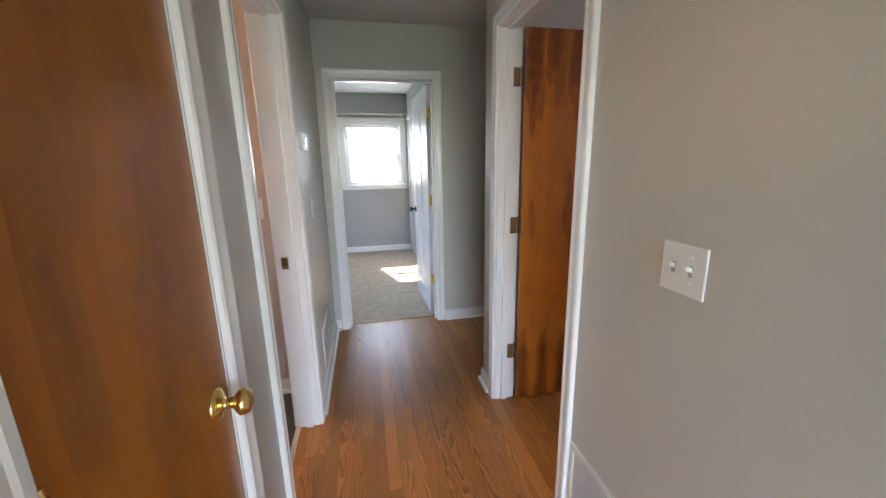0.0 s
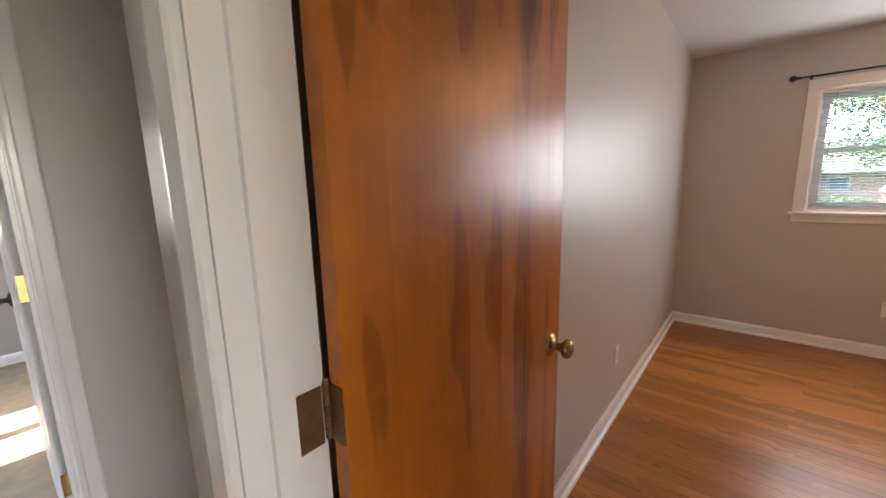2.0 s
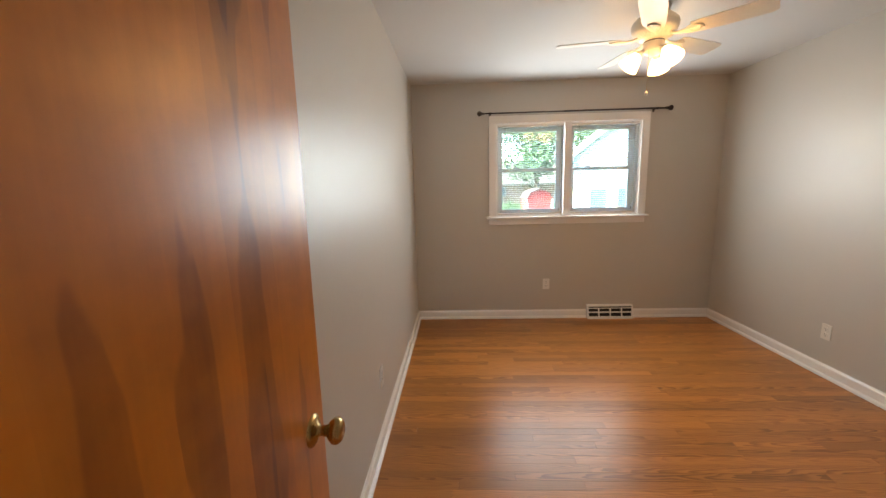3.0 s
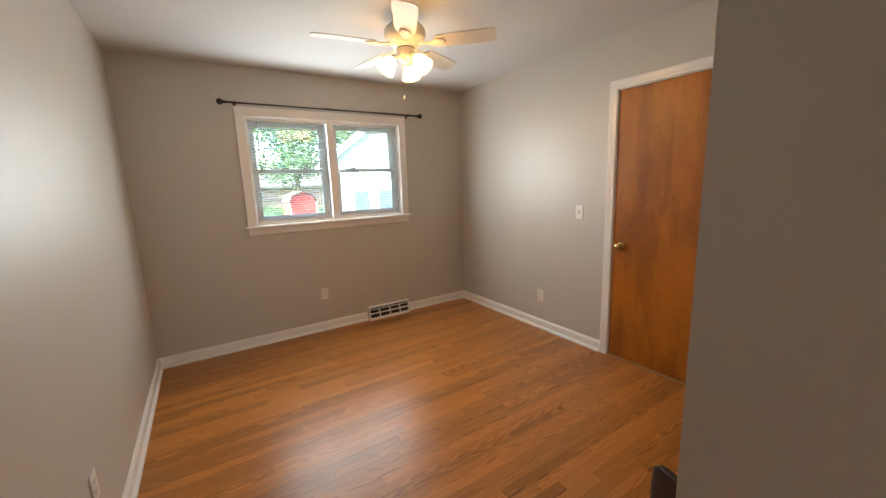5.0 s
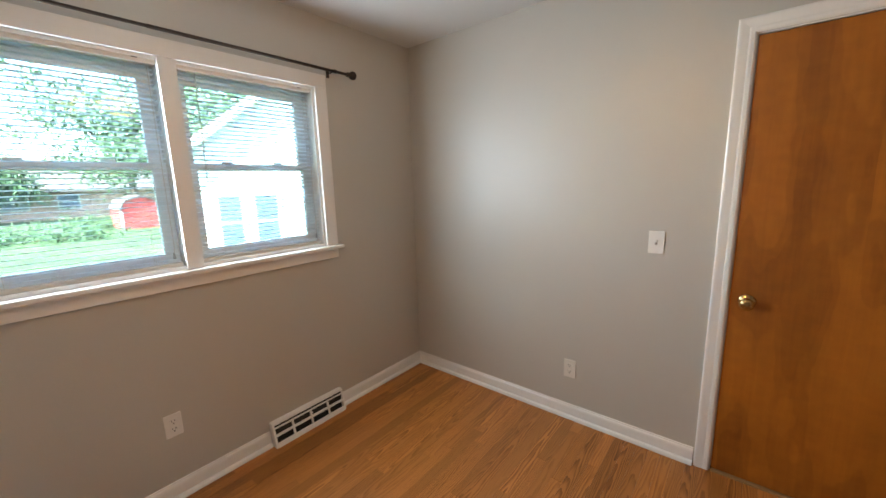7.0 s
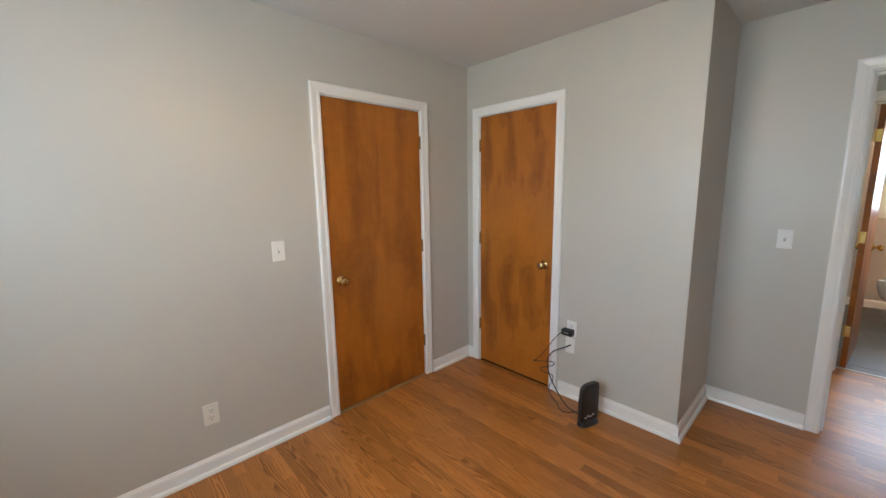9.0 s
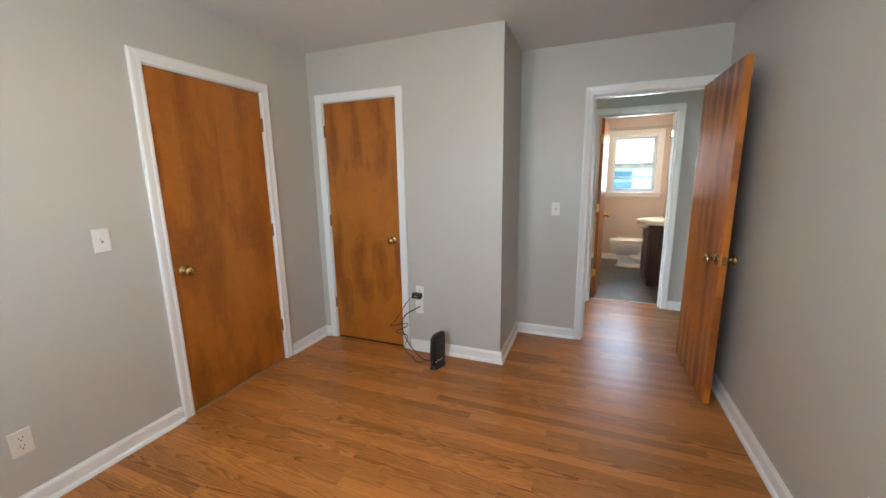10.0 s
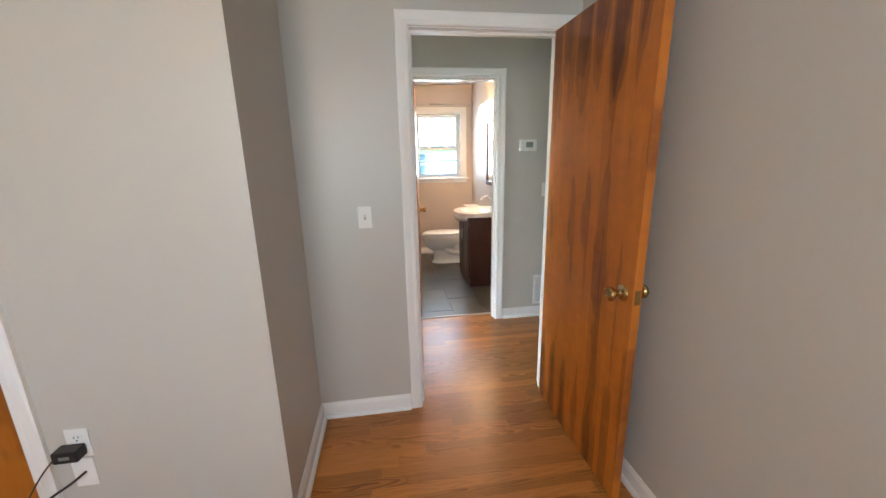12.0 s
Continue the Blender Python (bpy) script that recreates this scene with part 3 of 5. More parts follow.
# ==== THINGS ====
def loft(bm, rings, n=28, cap=True, power=2.0):
    """Skin over stacked ovals of (x, y, rx, ry, z)."""
    rows = []
    for cx, cy, rx, ry, z in rings:
        row = []
        for k in range(n):
            a = 2 * math.pi * k / n
            c, s = math.cos(a), math.sin(a)
            row.append(bm.verts.new((cx + rx * math.copysign(abs(c) ** (2 / power), c), cy + ry * math.copysign(abs(s) ** (2 / power), s), z)))
        rows.append(row)
    for a, b in zip(rows, rows[1:]):
        for k in range(n):
            bm.faces.new((a[k], a[(k + 1) % n], b[(k + 1) % n], b[k]))
    if cap:
        bm.faces.new(rows[0])
        bm.faces.new(rows[-1])
    return bm


# ---- wall plates ----
def plate(name, fm, u, z, label, category, kind="switch", gangs=1, color=None, group=""):
    """A wall plate with toggles or a duplex outlet, standing a few millimetres off its wall."""
    root = empty(name)
    root.matrix_world = fm @ Matrix.Translation((u, 0, z))
    w = 0.0355 + 0.023 * (gangs - 1)
    mat = color or PLASTIC
    part("cover", boxed(-w, w, 0.0, 0.006, -0.057, 0.057, bevel=0.0025), mat, root)
    for g in range(gangs):
        c = (g - (gangs - 1) / 2) * 0.046
        if kind == "switch":
            part("collar", boxed(c - 0.0055, c + 0.0055, 0.0062, 0.0072, -0.0125, 0.0125, bevel=0.0004), COLLAR_SHADE, root)
            part("toggle", boxed(c - 0.004, c + 0.004, 0.0, 0.019, -0.004, 0.005, bevel=0.001), mat, root, m=pose(0, 0.004, 0.002, 24))
        elif kind == "outlet":
            for s in (-1, 1):
                bm = bmesh.new()
                loft(bm, [(c, 0.0196 * s, 0.0165, 0.0145, 0.0058), (c, 0.0196 * s, 0.0165, 0.0145, 0.0082)], 20, power=3)
                bm.transform(Matrix(((1, 0, 0, 0), (0, 0, 1, 0), (0, 1, 0, 0), (0, 0, 0, 1))))
                r = part("receptacle", bm, mat, root)
                for du in (-0.0065, 0.0065):
                    part("slot", boxed(c + du - 0.0013, c + du + 0.0013, 0.0078, 0.0086, 0.0196 * s + 0.001, 0.0196 * s + 0.009), SHADOWED, r)
                part("slot", boxed(c - 0.0025, c + 0.0025, 0.0078, 0.0086, 0.0196 * s - 0.010, 0.0196 * s - 0.005), SHADOWED, r)
        if kind == "switch":
            for dz in (-0.03, 0.03):
                part("screw", lathe(bmesh.new(), [(0.003, 0.0055), (0.003, 0.0068), (0.0015, 0.0072), (0, 0.0072)], 8), mat, root, m=pose(c, 0, dz) @ pose(0, 0, 0, -90))
    if kind == "outlet":
        part("screw", lathe(bmesh.new(), [(0.003, 0.0055), (0.003, 0.0068), (0.0015, 0.0072), (0, 0.0072)], 8), mat, root, m=pose(0, 0, 0, -90))
    return tagged(root, label, category, group)


# greyer plastic: the shade around each toggle, put into the collar's colour
COLLAR_SHADE = material("shadowed_plastic", (0.38, 0.36, 0.33), 0.5, vary=0.05, bump=0.0)
IVORY = material("light_almond_plastic", (0.72, 0.69, 0.62), 0.4, vary=0.02, bump=0.0)
F_E, F_N, F_S = face_frame((E, 0), (-1, 0)), face_frame((0, N), (0, -1)), face_frame((0, S), (0, 1))
F_BOX, F_PW, F_PH, F_HW = face_frame((BX, 0), (1, 0)), face_frame((PW, 0), (1, 0)), face_frame((PH, 0), (-1, 0)), face_frame((HW, 0), (1, 0))
plate("light_switch", F_S, 3.23, 1.142, "white toggle light switch on grey wall beside door", "switch", group="wall plates")
plate("power_outlet", F_S, 3.645, 0.325, "almond duplex outlet with white plate on grey wall", "outlet", "outlet", color=IVORY, group="wall plates")
plate("power_outlet", F_E, 0.108, 0.375, "white duplex outlet below the bedroom window", "outlet", "outlet", group="wall plates")
plate("power_outlet", F_N, -2.94, 0.375, "white duplex outlet near the open bedroom door", "outlet", "outlet", group="wall plates")
plate("light_switch", F_PW, -0.362, 1.146, "white toggle switch beside the bedroom doorway", "switch", group="wall plates")
plate("power_outlet", F_BOX, 0.624, 0.502, "white outlet beside closet door, adapter plugged in", "outlet", "outlet", group="wall plates")
plate("cable_plate", F_BOX, 0.630, 0.381, "white cable plate below the outlet, cord attached", "wall plate", "blank", group="wall plates")
plate("light_switch", F_PH, 0.165, 1.160, "white double toggle switch on hall wall", "switch", gangs=2, group="wall plates")
plate("light_switch", F_HW, -1.824, 1.152, "white toggle switch on hall wall by thermostat", "switch", group="wall plates")
BN = 1.76
plate("light_switch", face_frame((0, BN), (0, -1)), 0.44, 1.16, "white double toggle switch on beige bathroom wall", "switch", gangs=2, group="wall plates")

# ---- thermostat ----
th = empty("thermostat")
th.matrix_world = F_HW @ Matrix.Translation((-1.65, 0, 1.52))
part("body", boxed(-0.072, 0.072, 0.0, 0.026, -0.045, 0.045, bevel=0.009), PLASTIC, th)
LCD = material("grey_lcd", (0.22, 0.25, 0.23), 0.25, vary=0.05, bump=0.0)
part("display", boxed(-0.038, 0.022, 0.0262, 0.0275, -0.018, 0.026, bevel=0.0004), LCD, th, "grey display")
for k in (-0.012, 0.016):
    part("button", boxed(0.036, 0.056, 0.0258, 0.0285, k - 0.007, k + 0.007, bevel=0.002), IVORY, th)
for k in (-0.022, 0.004):
    part("button", boxed(k - 0.008, k + 0.008, 0.0258, 0.028, -0.034, -0.027, bevel=0.001), IVORY, th)
tagged(th, "white plastic thermostat with grey display on wall", "thermostat")


# ---- grilles ----
# even pale grey for the flat plate behind the louvres
GRILLE_BACK = material("pale_grey_backing", (0.62, 0.61, 0.59), 0.8, vary=0.06)
def grille(name, fm, u0, u1, z0, z1, label, slats, mat):
    """A return-air grille: flanged frame with angled louvres."""
    root = empty(name)
    root.matrix_world = fm
    b = 0.022
    for a, c, d, e in ((u0, u1, z1 - b, z1), (u0, u1, z0, z0 + b), (u0, u0 + b, z0 + b, z1 - b), (u1 - b, u1, z0 + b, z1 - b)):
        part("frame", boxed(a, c, 0, 0.008, d, e, bevel=0.002), mat, root)
    part("backing", boxed(u0 + b, u1 - b, 0.0005, 0.0015, z0 + b, z1 - b), GRILLE_BACK, root)
    h = (z1 - z0 - 2 * b) / slats
    proto = None
    for k in range(slats):
        zc = z0 + b + (k + 0.5) * h
        if proto is None:
            proto = part("louvre", boxed(u0 + b, u1 - b, -0.0008, 0.0008, -h * 0.48, h * 0.48), mat, root)
            me = proto.data
        else:
            proto = new("louvre", me)
            proto.parent = root
        proto.matrix_local = pose(0, 0.0048, zc, -32)
    return tagged(root, label, "air grille")


grille("return_air_grille", F_HW, -2.18, -1.745, 0.115, 0.39, "white return air grille low on hall wall", 16, TRIM)
grille("return_air_grille", F_PH, 0.03, 0.545, 0.10, 0.40, "white return air grille low beside the bedroom door", 16, TRIM)

# ---- baseboard register under the window ----
reg = empty("floor_register")
reg.matrix_world = F_E
ru0, ru1 = -0.802, -0.326
prof = [(0, 0), (0.062, 0), (0.062, 0.018), (0.034, 0.128), (0.028, 0.14), (0, 0.14)]
part("back", boxed(ru0 + 0.01, ru1 - 0.01, 0.004, 0.030, 0.01, 0.13), SHADOWED, reg)
for a, b in ((ru0, ru0 + 0.012), (ru1 - 0.012, ru1)):
    part("end_cap", sweep(bmesh.new(), prof, a, b, Matrix()), TRIM, reg)
slope = lambda z: 0.062 - (z - 0.018) * 0.028 / 0.11
for za, zb in ((0.0, 0.024), (0.062, 0.072), (0.106, 0.112), (0.126, 0.14)):
    bm = bmesh.new()
    sweep(bm, [(slope(za) - 0.012, za), (slope(za), za), (slope(zb), zb), (slope(zb) - 0.012, zb)], ru0 + 0.012, ru1 - 0.012, Matrix())
    part("bar", bm, TRIM, reg)
part("top", sweep(bmesh.new(), [(0, 0.136), (0.03, 0.136), (0.028, 0.1405), (0, 0.1405)], ru0 + 0.012, ru1 - 0.012, Matrix()), TRIM, reg)
for k in (1, 2, 3):
    uc = ru0 + (ru1 - ru0) * k / 4
    bm = bmesh.new()
    sweep(bm, [(slope(0.024) - 0.01, 0.024), (slope(0.024) - 0.001, 0.024), (slope(0.106) - 0.001, 0.106), (slope(0.106) - 0.01, 0.106)], uc - 0.006, uc + 0.006, Matrix())
    part("divider", bm, TRIM, reg)
part("lever", boxed(-0.57, -0.555, 0.040, 0.052, 0.092, 0.1), TRIM, reg)
tagged(reg, "white metal baseboard register with slotted face", "register")


# ---- curtain rods ----
def curtain_rod(fm, u0, u1, z, off, mat, r, label, ball, brackets):
    root = empty("curtain_rod")
    root.matrix_world = fm
    um = (u0 + u1) / 2 + 0.1
    part("rod", tube(bmesh.new(), [(u0, off, z), (um, off, z)], r, 12), mat, root, smooth=True)
    part("rod", tube(bmesh.new(), [(um - 0.02, off, z), (u1, off, z)], r * 0.84, 12), mat, root, smooth=True)
    if ball:
        for u, s in ((u0, -1), (u1, 1)):
            pr = [(0, 0), (r * 1.5, 0), (r * 1.6, 0.008), (r, 0.012), (r * 1.3, 0.018), (r * 2.6, 0.030), (r * 3.0, 0.043), (r * 2.5, 0.056), (r * 1.2, 0.064), (0, 0.066)]
            part("finial", lathe(bmesh.new(), pr, 18), mat, root, smooth=True, m=Matrix.Translation((u, off, z)) @ pose(0, 0, 0, 0, 90 * s))
    for u in brackets:
        bm = tube(bmesh.new(), [(u, 0.0, z), (u, off - r, z)], 0.004, 8)
        block(bm, u - 0.009, u + 0.009, 0, 0.004, z - 0.022, z + 0.022)
        tube(bm, [(u - 0.008, off, z), (u + 0.008, off, z)], r * 1.35, 12)
        part("bracket", bm, mat, root)
    return tagged(root, label, "curtain rod")


curtain_rod(F_E, -0.985, 0.765, 2.122, 0.075, BRONZE, 0.0085, "dark bronze curtain rod with ball finials above window", True, (-0.90, 0.70))
curtain_rod(face_frame((0, 5.555), (0, -1)), -0.86, 0.26, 2.13, 0.06, TRIM, 0.007, "thin white curtain rod above the far window", True, (-0.80, 0.18))
curtain_rod(face_frame((-2.66, 0), (1, 0)), -1.755, -0.7, 2.165, 0.06, NICKEL, 0.008, "brushed nickel rod above the bathroom window", False, (-1.72, -0.75))


# ---- blinds ----
HEADRAIL = material("cream_headrail", (0.66, 0.61, 0.54), 0.45, vary=0.03, bump=0.0)


def blind(fm, u0, u1, z0, z1, label, tilt, wand, cream=HEADRAIL, n=-0.036, slat=None):
    """A mini blind let down: headrail, slats, bottom rail, ladder cords, wand and pull cord."""
    root = empty("window_blind")
    root.matrix_world = fm @ Matrix.Translation((0, n, 0))
    part("headrail", boxed(u0, u1, -0.014, 0.028, z1 - 0.027, z1, bevel=0.002), cream, root)
    part("bottom_rail", boxed(u0 + 0.004, u1 - 0.004, -0.013, 0.016, z0, z0 + 0.028, bevel=0.004), cream, root)
    bm = bmesh.new()
    top, low = [], []
    for u in (u0 + 0.006, u1 - 0.006):
        for k in range(5):
            y = -0.0125 + 0.025 * k / 4
            h = 0.0022 * (1 - (y / 0.0125) ** 2)
            top.append(bm.verts.new((u, y, h)))
            low.append(bm.verts.new((u, y, h - 0.0005)))
    for k in range(4):
        bm.faces.new((top[k], top[k + 1], top[k + 6], top[k + 5]))
        bm.faces.new((low[k + 5], low[k + 6], low[k + 1], low[k]))
    bm.faces.new((top[0], top[5], low[5], low[0]))
    bm.faces.new((top[4], low[4], low[9], top[9]))
    first = part("slat", bm, slat or SLAT, root)
    me, z, k = first.data, z0 + 0.044, 0
    while z < z1 - 0.034:
        s = first if k == 0 else new("slat", me)
        s.parent = root
        s.matrix_local = pose(0, 0.0007 * math.sin(k * 2.3), z, tilt + 1.2 * math.sin(k * 1.7))
        z, k = z + 0.0208, k + 1
    for f in (0.16, 0.84):
        u = u0 + (u1 - u0) * f
        for y in (-0.0135, 0.0135):
            part("ladder_cord", tube(bmesh.new(), [(u, y, z0 + 0.01), (u, y, z1 - 0.02)], 0.0006, 5), cream, root)
    if wand:
        part("wand", tube(bmesh.new(), [(u1 - 0.075, 0.022, z1 - 0.03), (u1 - 0.068, 0.024, z1 - 0.52)], 0.0028, 8), NICKEL, root, "clear tilt wand")
        part("pull_cord", tube(bmesh.new(), [(u0 + 0.03, 0.018, z1 - 0.02), (u0 + 0.032, 0.018, z0 + 0.10), (u0 + 0.036, 0.018, z0 + 0.075)], 0.0012, 6), cream, root)
        part("cord_tassel", lathe(bmesh.new(), [(0, 0.03), (0.003, 0.03), (0.006, 0.004), (0.005, 0), (0, 0)], 10), NICKEL, root, m=pose(u0 + 0.036, 0.018, z0 + 0.048))
        part("hold_clip", boxed(u0 + 0.06, u0 + 0.08, 0.016, 0.03, z1 - 0.012, z1 - 0.004), BLACK, root)
    return tagged(root, label, "blind", "mini blinds")


blind(F_E, -0.043, 0.620, 1.106, 2.026, "white mini blind lowered with slats open", 7, True)
blind(F_E, -0.780, -0.117, 1.106, 2.026, "white mini blind lowered with slats open", 7, True)
blind(face_frame((0, 5.555), (0, -1)), -0.765, 0.075, 1.10, 2.0, "white mini blind lowered with slats half open", -42, False, SLAT_PLAIN, slat=SLAT_PLAIN)
blind(face_frame((-2.66, 0), (1, 0)), -1.58, -0.95, 1.16, 1.40, "white mini blind raised partly in bathroom window", 5, False, SLAT)

# ---- ceiling fan ----
FX, FY = 3.415, -0.14
fan = empty("ceiling_fan", (FX, FY, ZC))
FAN = material("fan_white_enamel", (0.78, 0.75, 0.68), 0.35, vary=0.04, bump=0.02)
FANDARK = material("fan_antique_cream", (0.50, 0.45, 0.36), 0.4, vary=0.1, bump=0.02)
part("canopy", lathe(bmesh.new(), [(0, 0), (0.075, 0), (0.078, -0.01), (0.072, -0.045), (0.06, -0.052), (0, -0.052)], 32), FANDARK, fan, smooth=True)
part("motor_housing", lathe(bmesh.new(), [(0, -0.05), (0.06, -0.05), (0.098, -0.062), (0.122, -0.085), (0.128, -0.108), (0.118, -0.118), (0.124, -0.126),
                                           (0.112, -0.15), (0.08, -0.178), (0.052, -0.19), (0, -0.19)], 36), FAN, fan, smooth=True)
ribs = bmesh.new()
for k in range(30):
    a = math.radians(12 * k)
    tube(ribs, [(0.121 * math.cos(a), 0.121 * math.sin(a), -0.128), (0.100 * math.cos(a), 0.100 * math.sin(a), -0.161), (0.078 * math.cos(a), 0.078 * math.sin(a), -0.179)], 0.003, 6)
part("housing_ribs", ribs, FAN, fan)
part("switch_housing", lathe(bmesh.new(), [(0, -0.188), (0.052, -0.188), (0.056, -0.196), (0.054, -0.24), (0.046, -0.258), (0.03, -0.268), (0.012, -0.275), (0, -0.276)], 32), FAN, fan, smooth=True)
part("ring", lathe(bmesh.new(), [(0.0535, -0.193), (0.0565, -0.193), (0.0565, -0.197), (0.0535, -0.197), (0.0535, -0.193)], 32), BRONZE, fan)
for k in range(5):
    a = 152.5 + 72 * k
    m = pose(0, 0, -0.172, 0, 0, a)
    bm = bmesh.new()
    outline = [(0.195, -0.052), (0.26, -0.060), (0.47, -0.066), (0.532, -0.064), (0.552, -0.05), (0.556, 0.0), (0.552, 0.05), (0.532, 0.064), (0.47, 0.066), (0.26, 0.060), (0.195, 0.052)]
    lo_, hi_ = [bm.verts.new((x, y, -0.003)) for x, y in outline], [bm.verts.new((x, y, 0.003)) for x, y in outline]
    bm.faces.new(lo_), bm.faces.new(hi_)
    for i in range(len(outline)):
        j = (i + 1) % len(outline)
        bm.faces.new((lo_[i], lo_[j], hi_[j], hi_[i]))
    bl = part("blade", bm, FAN, fan)
    bl.matrix_local = m @ pose(0, 0, 0, -12)
    bm = bmesh.new()
    tube(bm, [(0.09, 0.0, 0.004), (0.13, 0.0, -0.006), (0.17, 0.014, -0.010), (0.225, 0.024, -0.009)], 0.008, 8)
    tube(bm, [(0.09, 0.0, 0.004), (0.13, 0.0, -0.006), (0.17, -0.014, -0.010), (0.225, -0.024, -0.009)], 0.008, 8)
    loft(bm, [(0.205, 0, 0.045, 0.036, -0.012), (0.205, 0, 0.047, 0.038, -0.008), (0.205, 0, 0.045, 0.036, -0.004)], 20)
    for sx, sy in ((0.19, 0.018), (0.19, -0.018), (0.235, 0.0)):
        lathe(bm, [(0, -0.016), (0.004, -0.016), (0.005, -0.012), (0, -0.011)], 8, Matrix.Translation((sx, sy, 0)))
    part("blade_iron", bm, FAN, bl)
SHADE = glowing("lit_frosted_glass", (1.0, 0.58, 0.22), 0.6)
for a in (80, 200, 320):
    m = pose(0, 0, -0.235, 0, 0, a)
    arm = part("lamp_arm", tube(bmesh.new(), [(0.04, 0, -0.004), (0.065, 0, -0.008), (0.082, 0, -0.02)], 0.012, 10), FAN, fan)
    arm.matrix_local = m
    g = Matrix.Translation((0.076, 0, -0.012)) @ pose(0, 0, 0, 0, 142)
    part("socket_cup", lathe(bmesh.new(), [(0, 0), (0.021, 0), (0.025, 0.006), (0.025, 0.024), (0, 0.024)], 20, g), FAN, arm, smooth=True)
    bm = bmesh.new()
    pr = [(0.026, 0.018), (0.034, 0.032), (0.045, 0.055), (0.053, 0.08), (0.060, 0.102), (0.0575, 0.102), (0.050, 0.08), (0.042, 0.055), (0.031, 0.034), (0.023, 0.02), (0.026, 0.018)]
    lathe(bm, pr, 28, g)
    part("shade", bm, SHADE, arm, "lit frosted glass bell shade", smooth=True)
    q = fan.matrix_world @ m @ g @ Vector((0, 0, 0.115))
    lamp("bulb_light", q, FAN_W, 0.09, WARM, (m @ g).to_3x3() @ Vector((0, 0, 1)))
chain = bmesh.new()
for k in range(38):
    lathe(chain, [(0, 0.0025), (0.0018, 0.0012), (0.0018, -0.0012), (0, -0.0025)], 6, Matrix.Translation((-0.038, 0.045, -0.25 - k * 0.006)))
part("pull_chain", chain, BRASS_BRIGHT, fan)
part("chain_pendant", lathe(bmesh.new(), [(0, 0.012), (0.004, 0.01), (0.008, 0.0), (0.009, -0.008), (0.006, -0.014), (0, -0.015)], 14), FAN, fan, smooth=True, m=pose(-0.038, 0.045, -0.486))
tagged(fan, "white five-blade ceiling fan with three lit shades", "ceiling fan")

# ---- router, adapter and cables ----
rt = empty("router", (1.855, -0.39, 0), 163)
bm = bmesh.new()
loft(bm, [(0, 0, 0.070, 0.017, 0.022), (0, 0, 0.078, 0.019, 0.03), (0, 0, 0.080, 0.020, 0.15), (0.004, 0, 0.076, 0.019, 0.24), (0.010, 0, 0.060, 0.016, 0.262), (0.012, 0, 0.04, 0.012, 0.268)], 28, power=4)
part("body", bm, BLACK, rt)
part("stand", loft(bmesh.new(), [(0, 0, 0.078, 0.038, 0.0), (0, 0, 0.076, 0.036, 0.008), (0, 0, 0.06, 0.022, 0.026)], 28, power=3), BLACK, rt)
for k in range(4):
    part("label_bar", boxed(-0.05 + 0.022 * k, -0.036 + 0.022 * k, -0.0205, -0.0195, 0.052 + 0.006 * (k % 2), 0.060 + 0.006 * (k % 2)), PLASTIC, rt)
tagged(rt, "black upright router on stand beside wall", "router")
ad = empty("power_adapter")
ad.matrix_world = F_BOX @ Matrix.Translation((0.642, 0.0, 0.483))
part("body", boxed(-0.042, 0.034, 0.0085, 0.054, -0.021, 0.021, bevel=0.005), BLACK, ad)
part("label_bar", boxed(-0.02, 0.012, 0.0538, 0.0547, -0.006, 0.006), LCD, ad)
tagged(ad, "black plug-in power adapter in wall outlet", "adapter")


def cable(name, pts, r, label):
    c = bpy.data.curves.new(name, "CURVE")
    c.dimensions, c.bevel_depth, c.bevel_resolution, c.resolution_u = "3D", r, 2, 8
    sp = c.splines.new("NURBS")
    sp.points.add(len(pts) - 1)
    for q, p in zip(sp.points, pts):
        q.co = (*p, 1)
    sp.use_endpoint_u, sp.order_u = True, 4
    me = bpy.data.meshes.new_from_object(new("cable_path", c))
    bpy.data.objects.remove(bpy.data.objects["cable_path"])
    me.materials.append(BLACK)
    return tagged(new(name, me), label, "cable")


X0 = BX + 0.02
cable("charging_cable", [(X0, -0.675, 0.48), (X0 + 0.02, -0.70, 0.455), (X0 + 0.03, -0.735, 0.41), (X0 + 0.05, -0.80, 0.29), (X0 + 0.06, -0.87, 0.205), (X0 + 0.05, -0.90, 0.20), (X0 + 0.05, -0.80, 0.225),
                      (X0 + 0.04, -0.715, 0.255), (X0 + 0.04, -0.71, 0.22), (X0 + 0.05, -0.79, 0.185), (X0 + 0.055, -0.83, 0.17), (X0 + 0.06, -0.79, 0.145), (X0 + 0.06, -0.715, 0.165), (X0 + 0.06, -0.705, 0.12),
                      (X0 + 0.08, -0.74, 0.07), (X0 + 0.11, -0.70, 0.015), (X0 + 0.13, -0.62, 0.005), (X0 + 0.19, -0.60, 0.005), (X0 + 0.20, -0.53, 0.005), (X0 + 0.14, -0.50, 0.006), (X0 + 0.17, -0.45, 0.03),
                      (X0 + 0.19, -0.43, 0.05)], 0.0028,
      "thin black power cord tangled down to floor")
